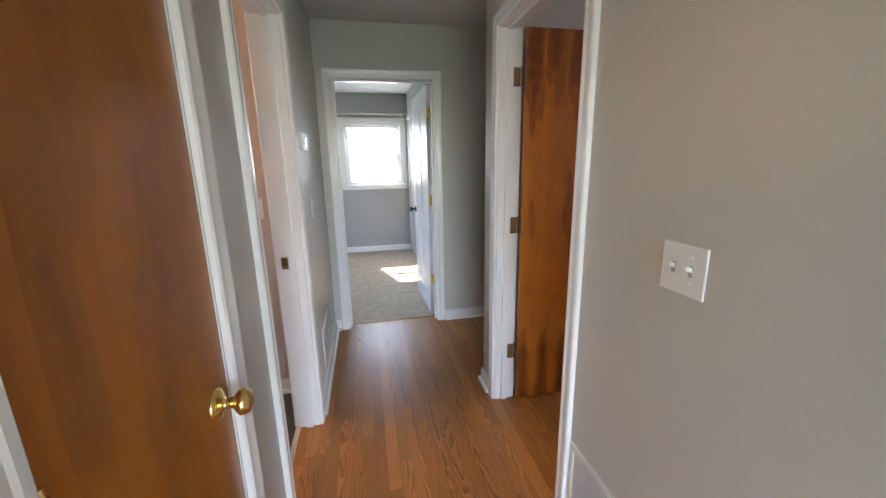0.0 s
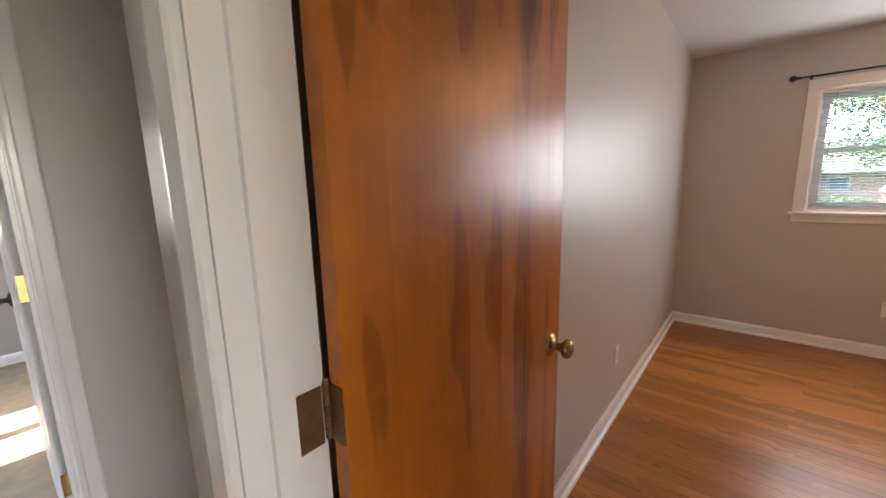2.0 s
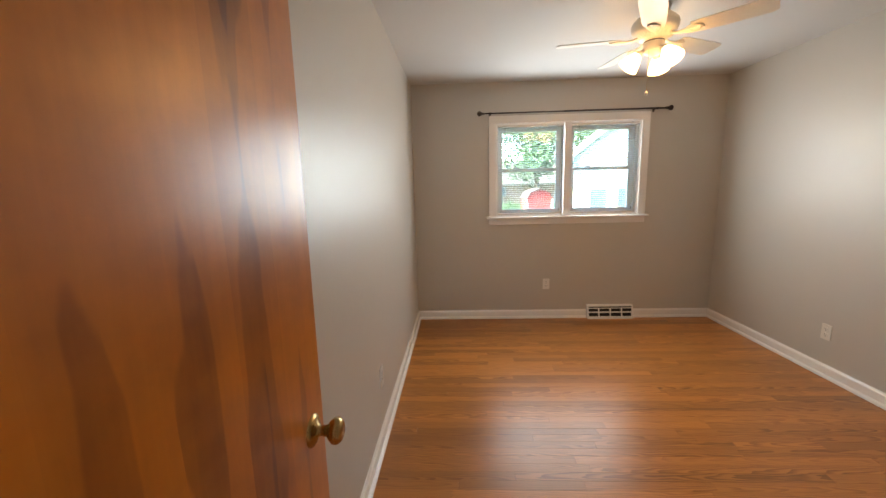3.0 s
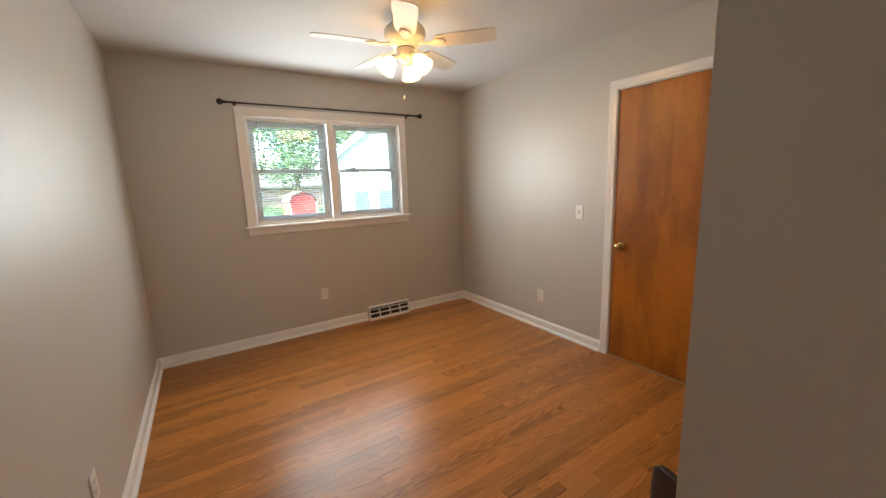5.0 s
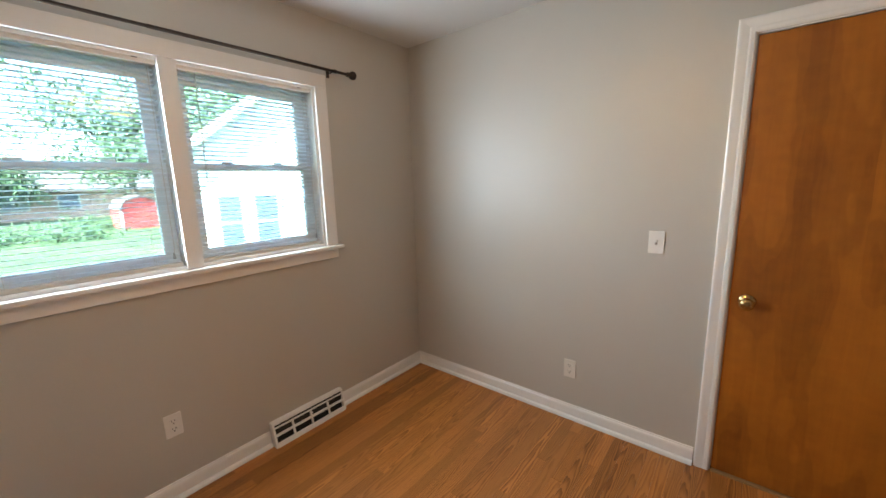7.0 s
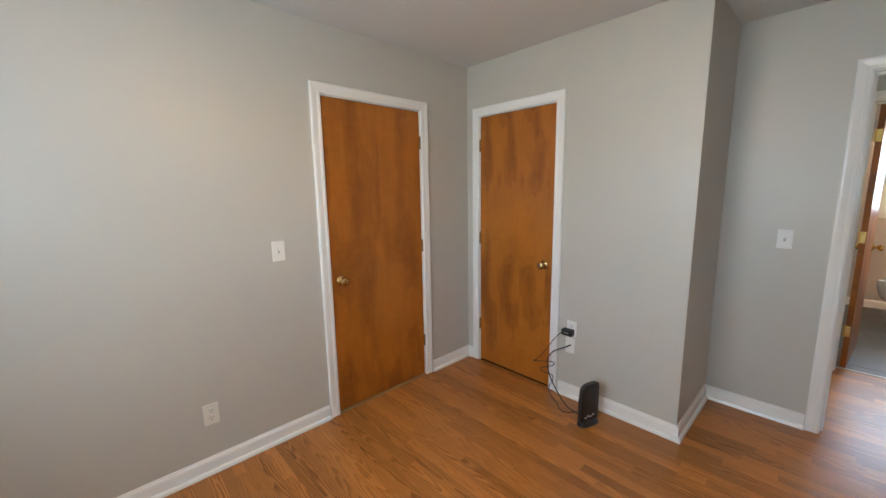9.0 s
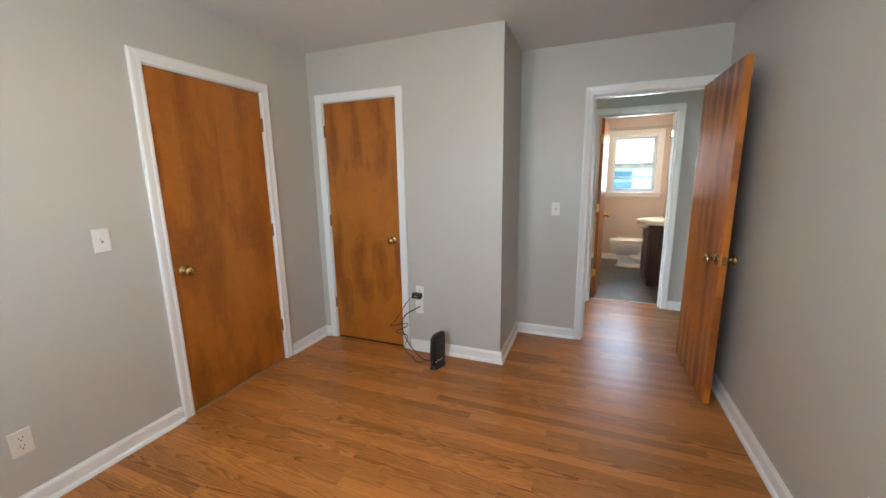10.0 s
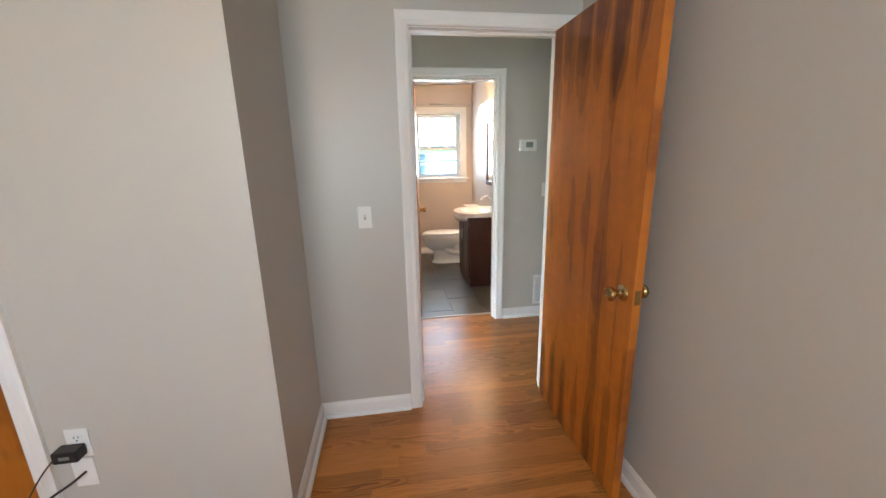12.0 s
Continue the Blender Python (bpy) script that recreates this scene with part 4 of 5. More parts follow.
cable("coax_cable", [(X0 - 0.012, -0.625, 0.385), (X0 + 0.02, -0.63, 0.385), (X0 + 0.03, -0.66, 0.365), (X0 + 0.04, -0.72, 0.335), (X0 + 0.05, -0.765, 0.28), (X0 + 0.05, -0.77, 0.20),
                     (X0 + 0.06, -0.73, 0.12), (X0 + 0.08, -0.66, 0.05), (X0 + 0.11, -0.59, 0.008), (X0 + 0.15, -0.52, 0.006), (X0 + 0.17, -0.46, 0.02), (X0 + 0.18, -0.43, 0.05)], 0.0042,
      "black coaxial cable hanging from plate to floor")

# ---- far bedroom: six-panel door, closet door ----
WHITE_DOOR = material("white_door_paint", (0.78, 0.80, 0.81), 0.33, vary=0.03, scale=4, grain=90, bump=0.08)


def panel_door(root, hinge_at, angle, width, mat, side, z=2.025, metal=None, knobs=True):
    """A moulded six-panel leaf: stiles, rails and raised panels."""
    m = pose(*hinge_at, 0, 0, 0, angle)
    t = 0.035 * side
    leaf = part("leaf", boxed(0.003, width, t * 0.22, t * 0.78, 0.014, z), mat, root)
    leaf.matrix_local = m
    st, mid = 0.11, 0.10
    cols = [(st, width / 2 - mid / 2), (width / 2 + mid / 2, width - st)]
    rows = [(0.20, 0.80), (0.93, 1.52), (1.63, z - 0.12)]
    for a, b in ((0.003, st), (width / 2 - mid / 2, width / 2 + mid / 2), (width - st, width)):
        part("stile", boxed(a, b, 0, t, 0.014, z, bevel=0.002), mat, leaf)
    zs = [0.014] + [v for r in rows for v in r] + [z]
    for a, b in zip(zs[::2], zs[1::2]):
        for c, d in cols:
            part("rail", boxed(c, d, t * 0.01, t * 0.99, a, b, bevel=0.002), mat, leaf)
    for a, b in rows:
        for c, d in cols:
            for y in (0.04, 0.96):
                yy, yi = t * y, t * (0.24 if y < 0.5 else 0.76)
                bm = bmesh.new()
                v = [bm.verts.new(p) for p in ((c + .012, yi, a + .012), (d - .012, yi, a + .012), (d - .012, yi, b - .012), (c + .012, yi, b - .012),
                                               (c + .035, yy, a + .035), (d - .035, yy, a + .035), (d - .035, yy, b - .035), (c + .035, yy, b - .035))]
                for q in ((4, 5, 6, 7), (0, 1, 5, 4), (1, 2, 6, 5), (2, 3, 7, 6), (3, 0, 4, 7), (3, 2, 1, 0)):
                    bm.faces.new([v[i] for i in q])
                part("raised_panel", bm, mat, leaf)
    if knobs:
        for y, rx in ((0.0, 90 * side), (t, -90 * side)):
            part("door_knob", lathe(bmesh.new(), KNOB, 28), BLACK, leaf, "black round knob", smooth=True, m=pose(width - 0.062, y, 0.925, rx))
        for hz in (1.81, 1.08, 0.35):
            hinge(leaf, pose(-0.001, -0.005 * side, hz), BRASS_BRIGHT)
            part("hinge_leaf", boxed(0.0, 0.0035, 0.001 * side, 0.03 * side, hz - 0.0445, hz + 0.0445), BRASS_BRIGHT, leaf)
    return leaf


panel_door(d2, (0.762, HE + T + 0.012), 91.5, 0.757, WHITE_DOOR, 1)
for hz in (1.81, 1.08, 0.35):
    part("hinge_leaf", boxed(0.7605, 0.763, HE + 0.076, HE + 0.118, hz - 0.0445, hz + 0.0445), BRASS_BRIGHT, d2)
d7, _ = doorway("door_7", (0.897, 5.06), (-1, 0), 0.39, faces=(1, 0), stop=0.04)
tagged(d7, "closed white panelled closet door in carpeted room", "door", kind="structure")
panel_door(d7, (0.899, 5.435), -90, 0.75, WHITE_DOOR, 1, knobs=False)
part("threshold", boxed(-0.003, 0.763, HE + 0.072, HE + 0.098, -0.01, 0.008, bevel=0.003), OLD_BRASS, d2, "worn brass carpet strip")
part("threshold", boxed(HW - T - 0.02, HW - T + 0.008, 0.668, 1.385, -0.01, 0.007, bevel=0.003), material("marble_threshold", (0.55, 0.5, 0.43), 0.35, vary=0.1), d3, "pale stone threshold")
part("threshold", boxed(2.165, 2.915, S - 0.06, S + 0.012, -0.01, 0.008, bevel=0.002), material("oak_threshold", (0.34, 0.2, 0.09), 0.4, vary=0.2), d5)
for hz, on in ((0.93, 1),):
    part("strike_plate", boxed(HW - 0.105, HW - 0.07, 1.382, 1.3846, hz - 0.03, hz + 0.03), BRASS, d3)
    part("strike_hole", boxed(HW - 0.095, HW - 0.08, 1.3815, 1.3830, hz - 0.012, hz + 0.012), SHADOWED, d3)

# ---- bathroom ----
van = empty("vanity_cabinet", (-1.28, 0, 0))
part("body", boxed(-0.28, 0.28, 1.36, BN, 0.0, 0.79, bevel=0.002), ESPRESSO, van)
for a, b in ((-0.27, -0.003), (0.003, 0.27)):
    dr = part("cabinet_door", boxed(a, b, 1.341, 1.3585, 0.09, 0.70, bevel=0.003), ESPRESSO, van)
    part("panel", boxed(a + 0.045, b - 0.045, 1.337, 1.342, 0.14, 0.65, bevel=0.002), ESPRESSO, dr)
    c = b - 0.028 if a < -0.1 else a + 0.028
    part("pull", tube(bmesh.new(), [(c, 1.335, 0.62), (c, 1.318, 0.61), (c, 1.318, 0.51), (c, 1.335, 0.50)], 0.005, 8), NICKEL, dr)
part("apron_panel", boxed(-0.27, 0.27, 1.343, 1.3585, 0.71, 0.785, bevel=0.002), ESPRESSO, van)
tagged(van, "dark cherry wood vanity cabinet with two doors", "vanity")
sk = empty("wash_basin", (-1.28, 0, 0.79))
bm = bmesh.new()
front = [(-0.30, BN), (-0.30, 1.40), (-0.24, 1.31), (-0.12, 1.245), (0, 1.225), (0.12, 1.245), (0.24, 1.31), (0.30, 1.40), (0.30, BN)]
rows = []
for z, k in ((0.0, 0.975), (0.008, 1.0), (0.04, 1.0), (0.047, 0.985)):
    rows.append([bm.verts.new((x * k, BN - (BN - y) * k, z)) for x, y in front])
for a, b in zip(rows, rows[1:]):
    for i in range(len(front)):
        j = (i + 1) % len(front)
        bm.faces.new((a[i], a[j], b[j], b[i]))
bm.faces.new(rows[0])
turns = [math.atan2(y - 1.50, x) for x, y in front]
inner = [bm.verts.new((0.22 * math.cos(a), 1.48 + 0.17 * math.sin(a), 0.046)) for a in turns]
inner2 = [bm.verts.new((0.15 * math.cos(a), 1.48 + 0.11 * math.sin(a), 0.008)) for a in turns]
for a, b in ((rows[-1], inner), (inner, inner2)):
    for i in range(9):
        j = (i + 1) % 9
        bm.faces.new((a[i], a[j], b[j], b[i]))
bm.faces.new(inner2)
part("top", bm, PORCELAIN, sk, "white ceramic")
part("bowl", loft(bmesh.new(), [(0, 1.355, 0.06, 0.05, -0.075), (0, 1.345, 0.14, 0.085, -0.06), (0, 1.335, 0.20, 0.10, -0.03), (0, 1.335, 0.23, 0.105, 0.004)], 28), PORCELAIN, sk, smooth=True)
tagged(sk, "white ceramic wash basin with bowed front", "basin")
fc = empty("faucet", (-1.28, 1.69, 0.837))
part("base", lathe(bmesh.new(), [(0, 0), (0.028, 0), (0.026, 0.012), (0.018, 0.02), (0.017, 0.07), (0.012, 0.08), (0, 0.08)], 20), CHROME, fc, smooth=True)
part("spout", tube(bmesh.new(), [(0, -0.13 * (1 - math.cos(math.radians(a))) / 1.75, 0.07 + 0.085 * math.sin(math.radians(a))) for a in range(0, 151, 15)], 0.010, 10), CHROME, fc, smooth=True)
part("lever", tube(bmesh.new(), [(0.015, 0, 0.05), (0.05, -0.01, 0.07), (0.07, -0.015, 0.085)], 0.006, 8), CHROME, fc, smooth=True)
tagged(fc, "chrome gooseneck faucet on white basin", "faucet")

tl = empty("toilet", (-2.13, 0, 0))
part("bowl", loft(bmesh.new(), [(0, 1.215, 0.10, 0.165, 0.185), (0, 1.215, 0.128, 0.215, 0.215), (0, 1.22, 0.158, 0.255, 0.27), (0, 1.225, 0.176, 0.277, 0.33), (0, 1.225, 0.182, 0.285, 0.365),
                                (0, 1.225, 0.182, 0.285, 0.385)], 32), PORCELAIN, tl, smooth=True)
part("foot", loft(bmesh.new(), [(0, 1.35, 0.118, 0.29, 0), (0, 1.35, 0.118, 0.29, 0.018), (0, 1.35, 0.104, 0.272, 0.03), (0, 1.345, 0.098, 0.262, 0.10), (0, 1.335, 0.10, 0.262, 0.19), (0, 1.33, 0.105, 0.255, 0.26)], 32,
                                power=2.6), PORCELAIN, tl, smooth=True)
for s_ in (-1, 1):
    part("trapway", tube(bmesh.new(), [(s_ * 0.085, 1.22, 0.24), (s_ * 0.092, 1.32, 0.15), (s_ * 0.092, 1.42, 0.14), (s_ * 0.088, 1.48, 0.22), (s_ * 0.085, 1.56, 0.27)], 0.038, 12), PORCELAIN, tl, smooth=True)
part("seat", loft(bmesh.new(), [(0, 1.225, 0.178, 0.284, 0.387), (0, 1.225, 0.188, 0.292, 0.392), (0, 1.225, 0.188, 0.292, 0.403), (0, 1.225, 0.18, 0.284, 0.408)], 32), PORCELAIN, tl, smooth=True)
part("lid", loft(bmesh.new(), [(0, 1.23, 0.178, 0.280, 0.411), (0, 1.23, 0.186, 0.288, 0.416), (0, 1.23, 0.184, 0.286, 0.428), (0, 1.23, 0.16, 0.26, 0.434)], 32), PORCELAIN, tl, smooth=True)
part("tank", boxed(-0.215, 0.215, 1.565, 1.745, 0.385, 0.735, bevel=0.02), PORCELAIN, tl)
part("tank_lid", boxed(-0.225, 0.225, 1.555, 1.752, 0.737, 0.77, bevel=0.01), PORCELAIN, tl)
part("shelf", boxed(-0.12, 0.12, 1.48, 1.70, 0.30, 0.384, bevel=0.015), PORCELAIN, tl)
part("flush_lever", tube(bmesh.new(), [(-0.15, 1.56, 0.69), (-0.15, 1.545, 0.69), (-0.09, 1.54, 0.685)], 0.006, 8), CHROME, tl)
tagged(tl, "white ceramic toilet with closed lid", "toilet")

mr = empty("wall_mirror", (-1.39, BN, 0))
for a, b, c, d in ((-0.39, 0.39, 1.09, 1.135), (-0.39, 0.39, 1.825, 1.87), (-0.39, -0.345, 1.135, 1.825), (0.345, 0.39, 1.135, 1.825)):
    part("frame", boxed(a, b, -0.024, 0, c, d, bevel=0.004), ESPRESSO, mr)
part("glass", boxed(-0.345, 0.345, -0.010, -0.004, 1.135, 1.825), MIRROR, mr, "mirror glass")
tagged(mr, "framed mirror on bathroom wall above basin", "mirror")

vl = empty("vanity_light", (-1.30, BN, 1.99))
part("bar", boxed(-0.29, 0.29, -0.028, 0, 0.02, 0.085, bevel=0.01), NICKEL, vl)
SHADE_B = glowing("lit_alabaster_glass", (1.0, 0.66, 0.32), 1.4)
for x in (-0.21, 0.0, 0.21):
    a = part("arm", tube(bmesh.new(), [(x, -0.02, 0.05), (x, -0.07, 0.075), (x, -0.105, 0.06), (x, -0.11, 0.03)], 0.008, 10), NICKEL, vl, smooth=True)
    part("shade", lathe(bmesh.new(), [(0.025, 0.035), (0.045, 0.02), (0.065, -0.02), (0.078, -0.075), (0.074, -0.075), (0.061, -0.02), (0.041, 0.016), (0.022, 0.03), (0.025, 0.035)], 28,
                        Matrix.Translation((x, -0.11, 0))), SHADE_B, a, "lit glass bell shade", smooth=True)
    lamp("vanity_bulb_light", (-1.30 + x, BN - 0.11, 1.895), BATH_W, 0.04, WARM, (0, -0.2, -1))
tagged(vl, "nickel vanity light with three lit shades", "wall lamp")

# ---- bathroom tiles ----
bath_floor = tagged(part("floor_bathroom", boxed(-2.66, HW - T - 0.01, -0.49, 1.77, -0.05, -0.006), GROUT), kind="structure")
tile_cache = {}
row, y = 0, 1.353 - 0.304 * 6
while y < BN:
    x = -2.66 - 0.16 + 0.304 * (row % 2)
    while x < HW - T - 0.02:
        a, b = max(x + 0.002, -2.655), min(x + 0.606, HW - T - 0.022)
        c, d = max(y + 0.002, -0.488), min(y + 0.302, BN)
        if b - a > 0.02 and d - c > 0.02:
            key = (round(b - a, 3), round(d - c, 3))
            if key not in tile_cache:
                t0 = part("tile", boxed(-key[0] / 2, key[0] / 2, -key[1] / 2, key[1] / 2, -0.006, 0.0, bevel=0.0012), TILE, bath_floor)
                tile_cache[key] = t0.data
            else:
                t0 = new("tile", tile_cache[key])
                t0.parent = bath_floor
            t0.matrix_local = pose((a + b) / 2, (c + d) / 2, 0.0)
        x += 0.608
    y, row = y + 0.304, row + 1

# ==== OUTSIDE ====
GRASS = material("lawn_grass", (0.04, 0.075, 0.02), 0.9, vary=0.5, scale=0.6, grain=25, bump=0.4)
SIDING = material("white_siding", (0.80, 0.80, 0.78), 0.6, vary=0.04, scale=2, grain=30)
ROOF = material("grey_brown_shingle", (0.12, 0.105, 0.10), 0.9, vary=0.3, scale=5, grain=40, bump=0.3)
BRICK = material("pinkish_brick_far", (0.42, 0.26, 0.21), 0.85, vary=0.2, scale=4, grain=30)
RED = material("barn_red_paint", (0.50, 0.06, 0.05), 0.6, vary=0.1, scale=3, grain=30)
BARK = material("bark", (0.10, 0.075, 0.055), 0.95, vary=0.4, scale=8, grain=40, bump=0.6)
LEAF = material("green_leaf", (0.04, 0.085, 0.03), 0.7, vary=0.35, scale=0.7, grain=6, bump=0.0)
PANE_DARK = material("far_window_glass", (0.10, 0.14, 0.18), 0.08, vary=0.1, bump=0.0)
SHUTTER = material("blue_grey_shutter", (0.18, 0.22, 0.26), 0.6, vary=0.1)
GZ = -0.70
tagged(part("ground", boxed(-400, 400, -400, 400, GZ - 0.4, GZ), GRASS), kind="structure")


def gable_house(name, x0, x1, y0, y1, eave, ridge, along, wall_mat, label, windows=(), over=0.35):
    """A plain house: walls with gables, two roof slopes with thickness, windows with frames. along: axis of the ridge."""
    root = empty(name)
    bm = bmesh.new()
    xs, ys = ((x0 + x1) / 2, (y0 + y1) / 2)
    b = [bm.verts.new((x, y, z)) for z in (GZ, eave) for x, y in ((x0, y0), (x1, y0), (x1, y1), (x0, y1))]
    r = [bm.verts.new(p) for p in (((x0, ys, ridge), (x1, ys, ridge)) if along == "x" else ((xs, y0, ridge), (xs, y1, ridge)))]
    if along == "x":
        fs = [(b[0], b[1], b[5], b[4]), (b[2], b[3], b[7], b[6]), (b[3], b[0], b[4], r[0], b[7]), (b[1], b[2], b[6], r[1], b[5]), (b[4], b[5], r[1], r[0]), (b[6], b[7], r[0], r[1])]
    else:
        fs = [(b[1], b[2], b[6], b[5]), (b[3], b[0], b[4], b[7]), (b[0], b[1], b[5], r[0], b[4]), (b[2], b[3], b[7], r[1], b[6]), (b[5], b[6], r[1], r[0]), (b[7], b[4], r[0], r[1])]
    for f in fs:
        bm.faces.new(f)
    part("wall", bm, wall_mat, root)
    half = (ys - y0) if along == "x" else (xs - x0)
    k = (ridge - eave) / half
    for s in (-1, 1):
        bm = bmesh.new()
        lo, t = half + over, 0.14
        pts = [(0, ridge + 0.02), (s * lo, ridge + 0.02 - k * lo), (s * lo, ridge + 0.02 + t - k * lo), (0, ridge + 0.02 + t)]
        ends = (x0 - over, x1 + over) if along == "x" else (y0 - over, y1 + over)
        rows = [[bm.verts.new((e, ys + u, z) if along == "x" else (xs + u, e, z)) for u, z in pts] for e in ends]
        for i in range(4):
            bm.faces.new((rows[0][i], rows[0][(i + 1) % 4], rows[1][(i + 1) % 4], rows[1][i]))
        bm.faces.new(rows[0]), bm.faces.new(rows[1])
        part("roof", bm, ROOF, root)
        for e in ends:
            bm = bmesh.new()
            e0, e1 = e - 0.02, e + 0.02
            rows = [[bm.verts.new((q, ys + u, z) if along == "x" else (xs + u, q, z)) for u, z in
                     ((0, ridge + 0.14), (s * lo, ridge + 0.14 - k * lo), (s * lo, ridge - 0.06 - k * lo), (0, ridge - 0.06))] for q in (e0, e1)]
            for i in range(4):
                bm.faces.new((rows[0][i], rows[0][(i + 1) % 4], rows[1][(i + 1) % 4], rows[1][i]))
            bm.faces.new(rows[0]), bm.faces.new(rows[1])
            part("bargeboard", bm, SIDING, root)
    for side, c, w, za, zb in windows:
        x = x0 - 0.03 if side < 0 else x1 + 0.03
        wdw = part("window", boxed(x - 0.04, x + 0.04, c - w / 2 - 0.08, c + w / 2 + 0.08, za - 0.08, zb + 0.08), SIDING, root)
        part("pane", boxed(x - 0.05, x + 0.05, c - w / 2, c + w / 2, za, (za + zb) / 2 - 0.03), PANE_DARK, wdw)
        part("pane", boxed(x - 0.05, x + 0.05, c - w / 2, c + w / 2, (za + zb) / 2 + 0.03, zb), PANE_DARK, wdw)
    return tagged(root, label, "house")


neighbour = gable_house("neighbour_house", 12.0, 22, -9.2, -2.05, 2.05, 4.85, "x", SIDING, "white sided neighbouring house with gable roof",
            [(-1, -2.95, 0.42, 0.15, 1.28), (-1, -3.68, 0.46, 0.15, 1.28), (-1, -6.0, 0.8, 0.1, 1.3)], over=0.3)
neighbour.matrix_world = Matrix.Translation((12, -2.05, 0)) @ pose(0, 0, 0, 0, 0, -18) @ Matrix.Translation((-12, 2.05, 0))
gable_house("brick_house", 46, 56, -13, 9, 1.75, 4.3, "y", BRICK, "low pinkish brick house across the lawn",
            [(-1, -1.0, 1.4, 0.2, 1.2), (-1, -4.0, 1.2, 0.2, 1.2), (-1, 3.5, 1.4, 0.2, 1.2)], over=0.6)
gable_house("side_house", -24, -15, -9, 11, 2.0, 4.0, "y", SIDING, "pale sided house beyond the bathroom window",
            [(1, 1.9, 0.9, 0.7, 1.6), (1, -1.5, 1.2, 0.6, 1.6), (1, 5.2, 1.2, 0.6, 1.6)], over=0.5)

# red barn-roofed shed
sh = empty("garden_shed")
g = [(-0.95, GZ), (-0.95, 0.35), (-0.70, 0.85), (0.0, 1.12), (0.70, 0.85), (0.95, 0.35), (0.95, GZ)]
bm = bmesh.new()
rows = [[bm.verts.new((x, -5.25 + u, z)) for u, z in g] for x in (30.0, 32.6)]
for i in range(len(g)):
    j = (i + 1) % len(g)
    bm.faces.new((rows[0][i], rows[0][j], rows[1][j], rows[1][i]))
bm.faces.new(rows[0]), bm.faces.new(rows[1])
part("wall", bm, RED, sh)
for (u0, z0), (u1, z1) in zip(g[1:], g[2:6]):
    bm = bmesh.new()
    rows = [[bm.verts.new((x, -5.25 + u * k, z + dz)) for u, z, k, dz in ((u0, z0, 1.06, 0.01), (u1, z1, 1.06, 0.01), (u1, z1, 1.1, 0.07), (u0, z0, 1.1, 0.07))] for x in (29.85, 32.75)]
    for i in range(4):
        bm.faces.new((rows[0][i], rows[0][(i + 1) % 4], rows[1][(i + 1) % 4], rows[1][i]))
    bm.faces.new(rows[0]), bm.faces.new(rows[1])
    part("roof", bm, ROOF, sh)
for s in (-1, 1):
    part("trim", boxed(29.97, 30.0, -5.25 + s * 0.95 - 0.05, -5.25 + s * 0.95 + 0.05, GZ, 0.35), SIDING, sh)
tagged(sh, "red wooden garden shed with barn roof", "shed")


def tree(x, y, height, spread, label, seed, leaves=5200):
    rng = random.Random(seed)
    root = empty("tree", (x, y, GZ))
    bm = bmesh.new()
    def limb(p, d, length, r, level):
        pts, q = [p], p.copy()
        for i in range(4):
            d = (d + Vector((rng.uniform(-.2, .2), rng.uniform(-.2, .2), rng.uniform(-.05, .12)))).normalized()
            q = q + d * length / 4
            pts.append(q.copy())
        for i, (a, b) in enumerate(zip(pts, pts[1:])):
            side = (b - a).cross(Vector((0.3, 0.9, 0.1))).normalized()
            up = side.cross(b - a).normalized()
            ra, rb = r * (1 - i * 0.17), r * (1 - (i + 1) * 0.17)
            va, vb = ([bm.verts.new(c + rr * (math.cos(t) * side + math.sin(t) * up)) for t in (2 * math.pi * k / 7 for k in range(7))] for c, rr in ((a, ra), (b, rb)))
            for k in range(7):
                bm.faces.new((va[k], va[(k + 1) % 7], vb[(k + 1) % 7], vb[k]))
        tips.append(pts[-1])
        if level < 2:
            for k in range(4):
                a = rng.uniform(0, 6.28)
                limb(pts[rng.choice((2, 3, 4))], Vector((math.cos(a), math.sin(a), rng.uniform(0.2, 0.9))).normalized(), length * 0.62, r * 0.45, level + 1)
    tips = []
    limb(Vector((0, 0, 0)), Vector((0, 0, 1)), height * 0.5, height * 0.028, 0)
    part("trunk", bm, BARK, root)
    vs, fs = [], []
    centres = [t + Vector((rng.gauss(0, spread * .22), rng.gauss(0, spread * .22), rng.gauss(0.3, height * .08))) for t in tips for _ in range(3)]
    for i in range(leaves):
        c = rng.choice(centres)
        p = c + Vector((rng.gauss(0, 1), rng.gauss(0, 1), rng.gauss(0, 0.8))) * spread * 0.13
        s = rng.uniform(0.10, 0.22)
        a = Vector((rng.gauss(0, 1), rng.gauss(0, 1), rng.gauss(0, 1))).normalized()
        b = a.orthogonal().normalized() * s * 0.5
        a = a * s
        k = len(vs)
        vs += [p - a, p + b, p + a, p - b]
        fs.append((k, k + 1, k + 2, k + 3))
    me = bpy.data.meshes.new("crown")
    me.from_pydata(vs, [], fs)
    me.materials.append(LEAF)
    ob = new("crown", me)
    ob.parent = root
    return tagged(root, label, "tree", "yard trees")


tree(36, -6.6, 10, 5.0, "tall leafy tree behind the shed", 5, 6500)
tree(44, 1.2, 6.5, 4.0, "leafy tree before the brick house", 17)
tree(42, 9.0, 9, 7.0, "leafy tree beyond the lawn", 8)
tree(30, -12.0, 11, 8.0, "tall tree rising behind the white house", 11, 7000)


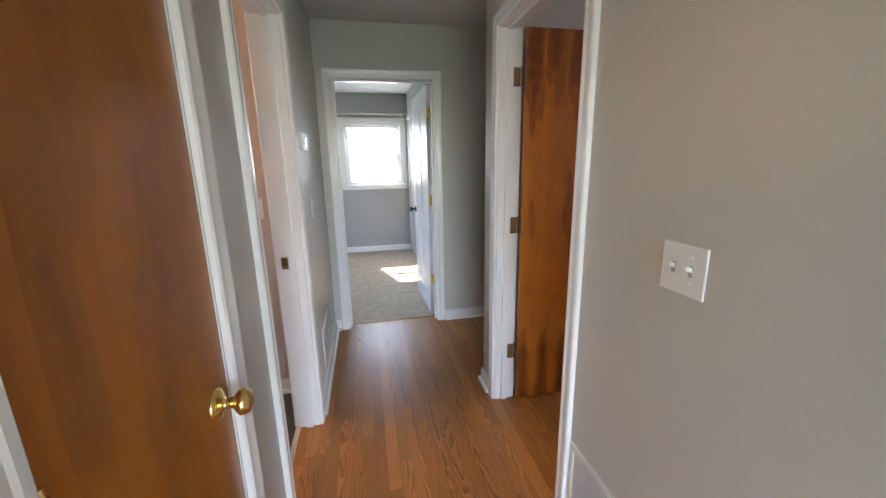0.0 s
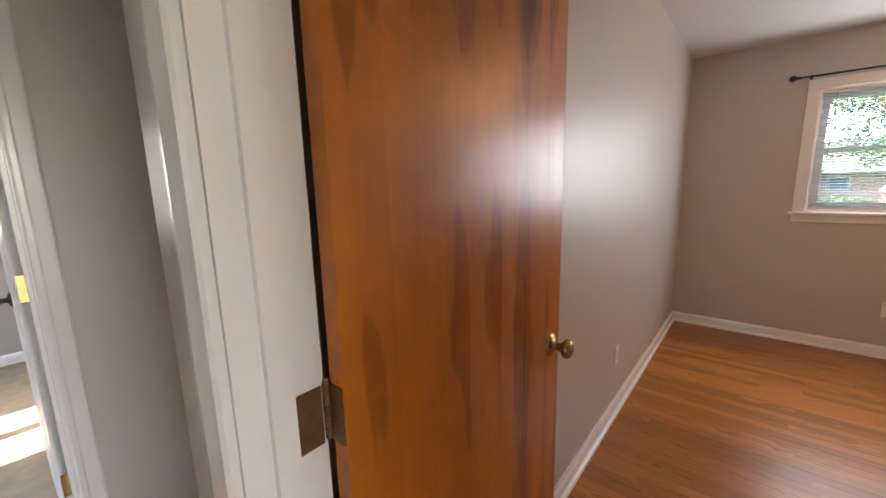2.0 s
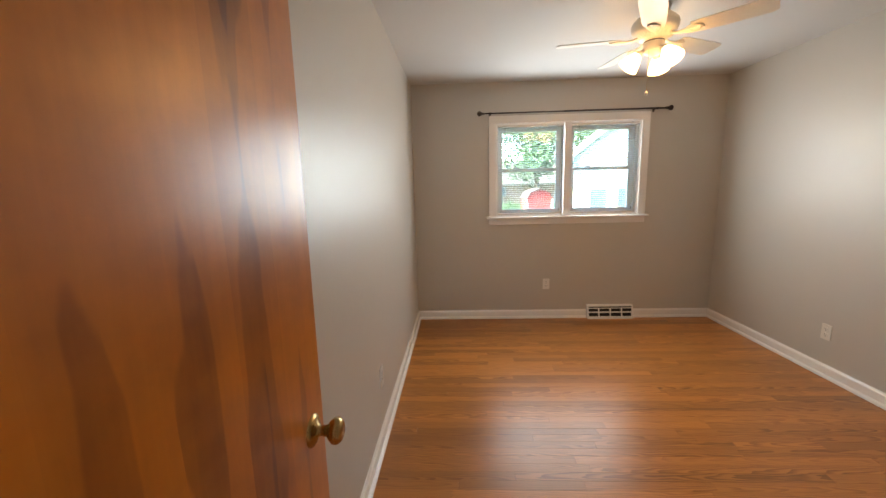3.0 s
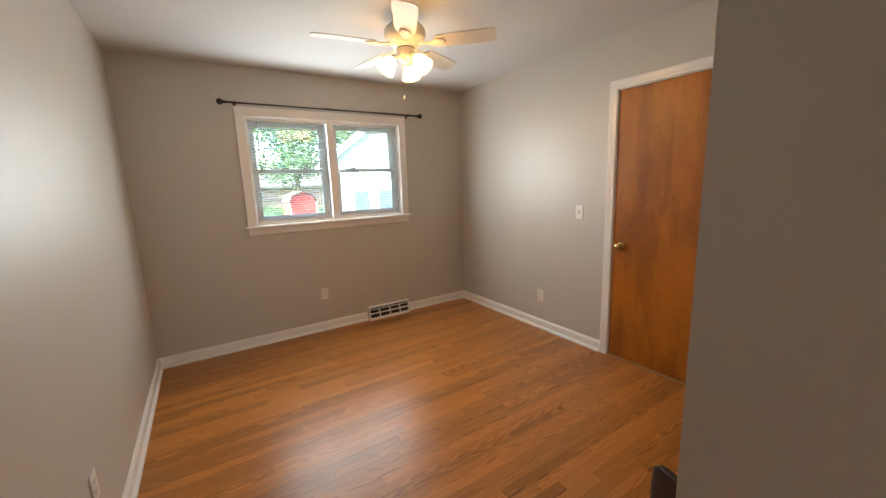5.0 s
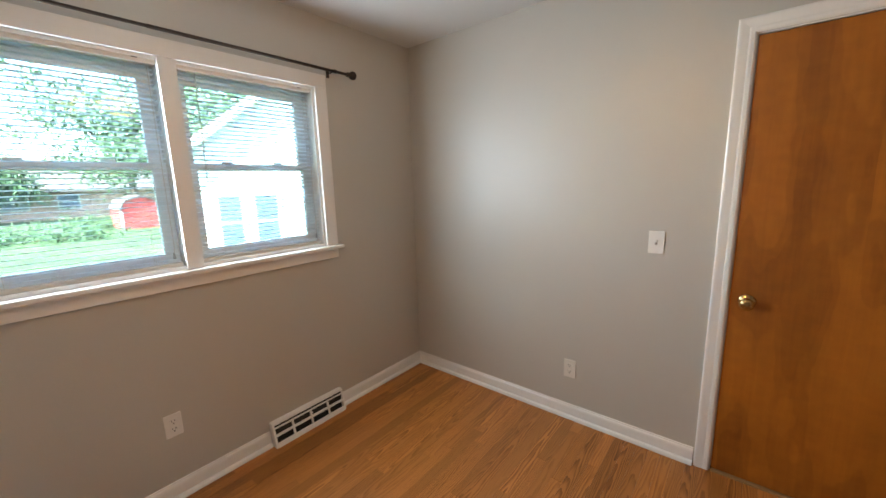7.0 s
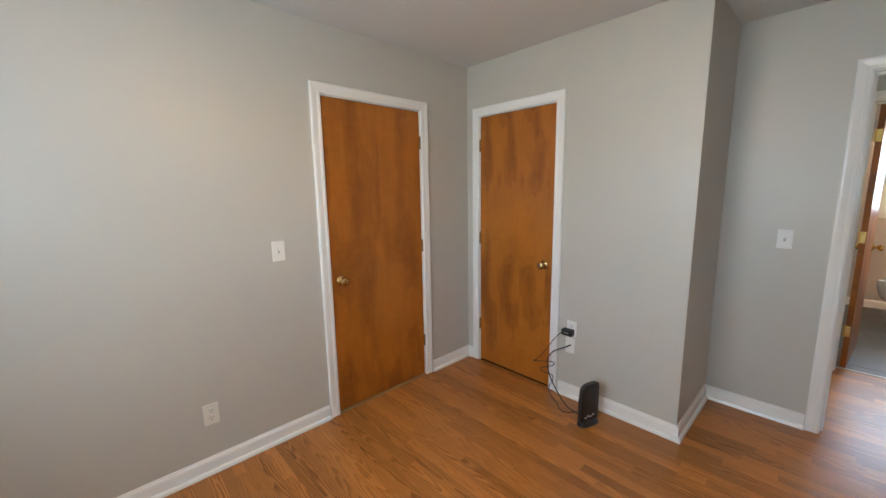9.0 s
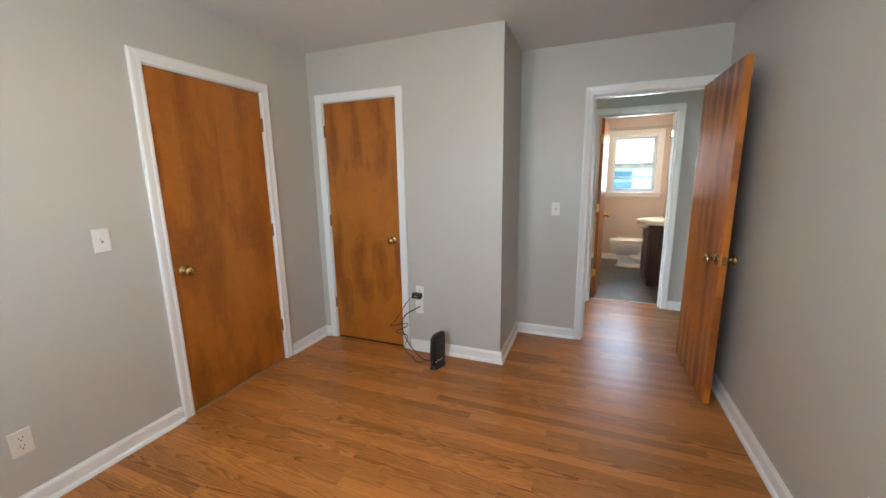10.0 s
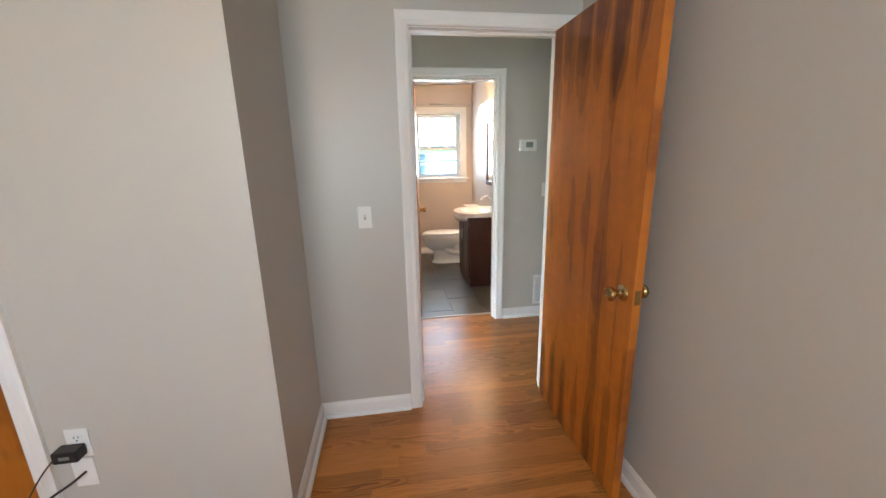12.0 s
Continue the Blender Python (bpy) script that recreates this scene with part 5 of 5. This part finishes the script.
def shrub(x, y, r, seed):
    rng = random.Random(seed)
    root = empty("shrub", (x, y, GZ))
    vs, fs = [], []
    for i in range(700):
        p = Vector((rng.gauss(0, r * 0.45), rng.gauss(0, r * 0.6), abs(rng.gauss(0, r * 0.32))))
        s = rng.uniform(0.06, 0.13)
        a = Vector((rng.gauss(0, 1), rng.gauss(0, 1), rng.gauss(0, 1))).normalized()
        b, a = a.orthogonal().normalized() * s * 0.5, a * s
        k = len(vs)
        vs += [p - a, p + b, p + a, p - b]
        fs.append((k, k + 1, k + 2, k + 3))
    me = bpy.data.meshes.new("leaves")
    me.from_pydata(vs, [], fs)
    me.materials.append(LEAF)
    ob = new("leaves", me)
    ob.parent = root
    return tagged(root, "low green garden shrub on the lawn", "shrub", "garden shrubs")


for i, (x, y) in enumerate(((27, 1.2), (28, -0.4), (26.5, -2.0), (29, 2.6), (33, -3.4))):
    shrub(x, y, 1.1, 40 + i)

# ==== FLOORS ====
# joint bed and the far end of the hall
floor = tagged(part("floor", boxed(HW - T + 0.006, E, S, HE, -0.012, -0.003), GAP, None, "stained oak strip floor"), kind="structure")
tagged(part("floor_hall_south", boxed(HW, PH, -1.6, -0.6, -0.003, 0.0), OAK), kind="structure")
rng = random.Random(7)
ROW = 0.0572
LENGTHS = [0.45, 0.6, 0.75, 0.9, 1.05, 1.2, 1.5]
plank_cache = {}


def plank(x, y0, y1):
    key = round(y1 - y0, 3)
    if key not in plank_cache:
        bm = boxed(-ROW / 2 + 0.0003, ROW / 2 - 0.0003, -key / 2 + 0.0003, key / 2 - 0.0003, -0.004, 0.0)
        ob = part("plank", bm, OAK, floor)
        plank_cache[key] = ob.data
    else:
        ob = new("plank", plank_cache[key])
        ob.parent = floor
    ob.matrix_local = pose(x, (y0 + y1) / 2, rng.uniform(-0.0002, 0.0002))


x = HW + ROW / 2 - 2 * ROW
while x < E:
    if x < HW:
        runs = [(0.668, 1.385)]
    elif x < PH:
        runs = [(-0.6, HE + 0.075)] if -0.003 < x < 0.763 else [(-0.6, HE)]
    elif x < PW:
        runs = [(0.62, 1.385), (N + T, HE)]
    else:
        runs = [(BY if x < BX else S, N)] + ([(N + T, HE)] if x < 1.5 else [])
    for a, b in runs:
        at = a - rng.uniform(0, 0.5)
        while at < b - 0.001:
            end = at + rng.choice(LENGTHS)
            if b - end < 0.15:
                end = b
            if end > a + 0.02:
                plank(x, max(at, a), min(end, b))
            at = end
    x += ROW
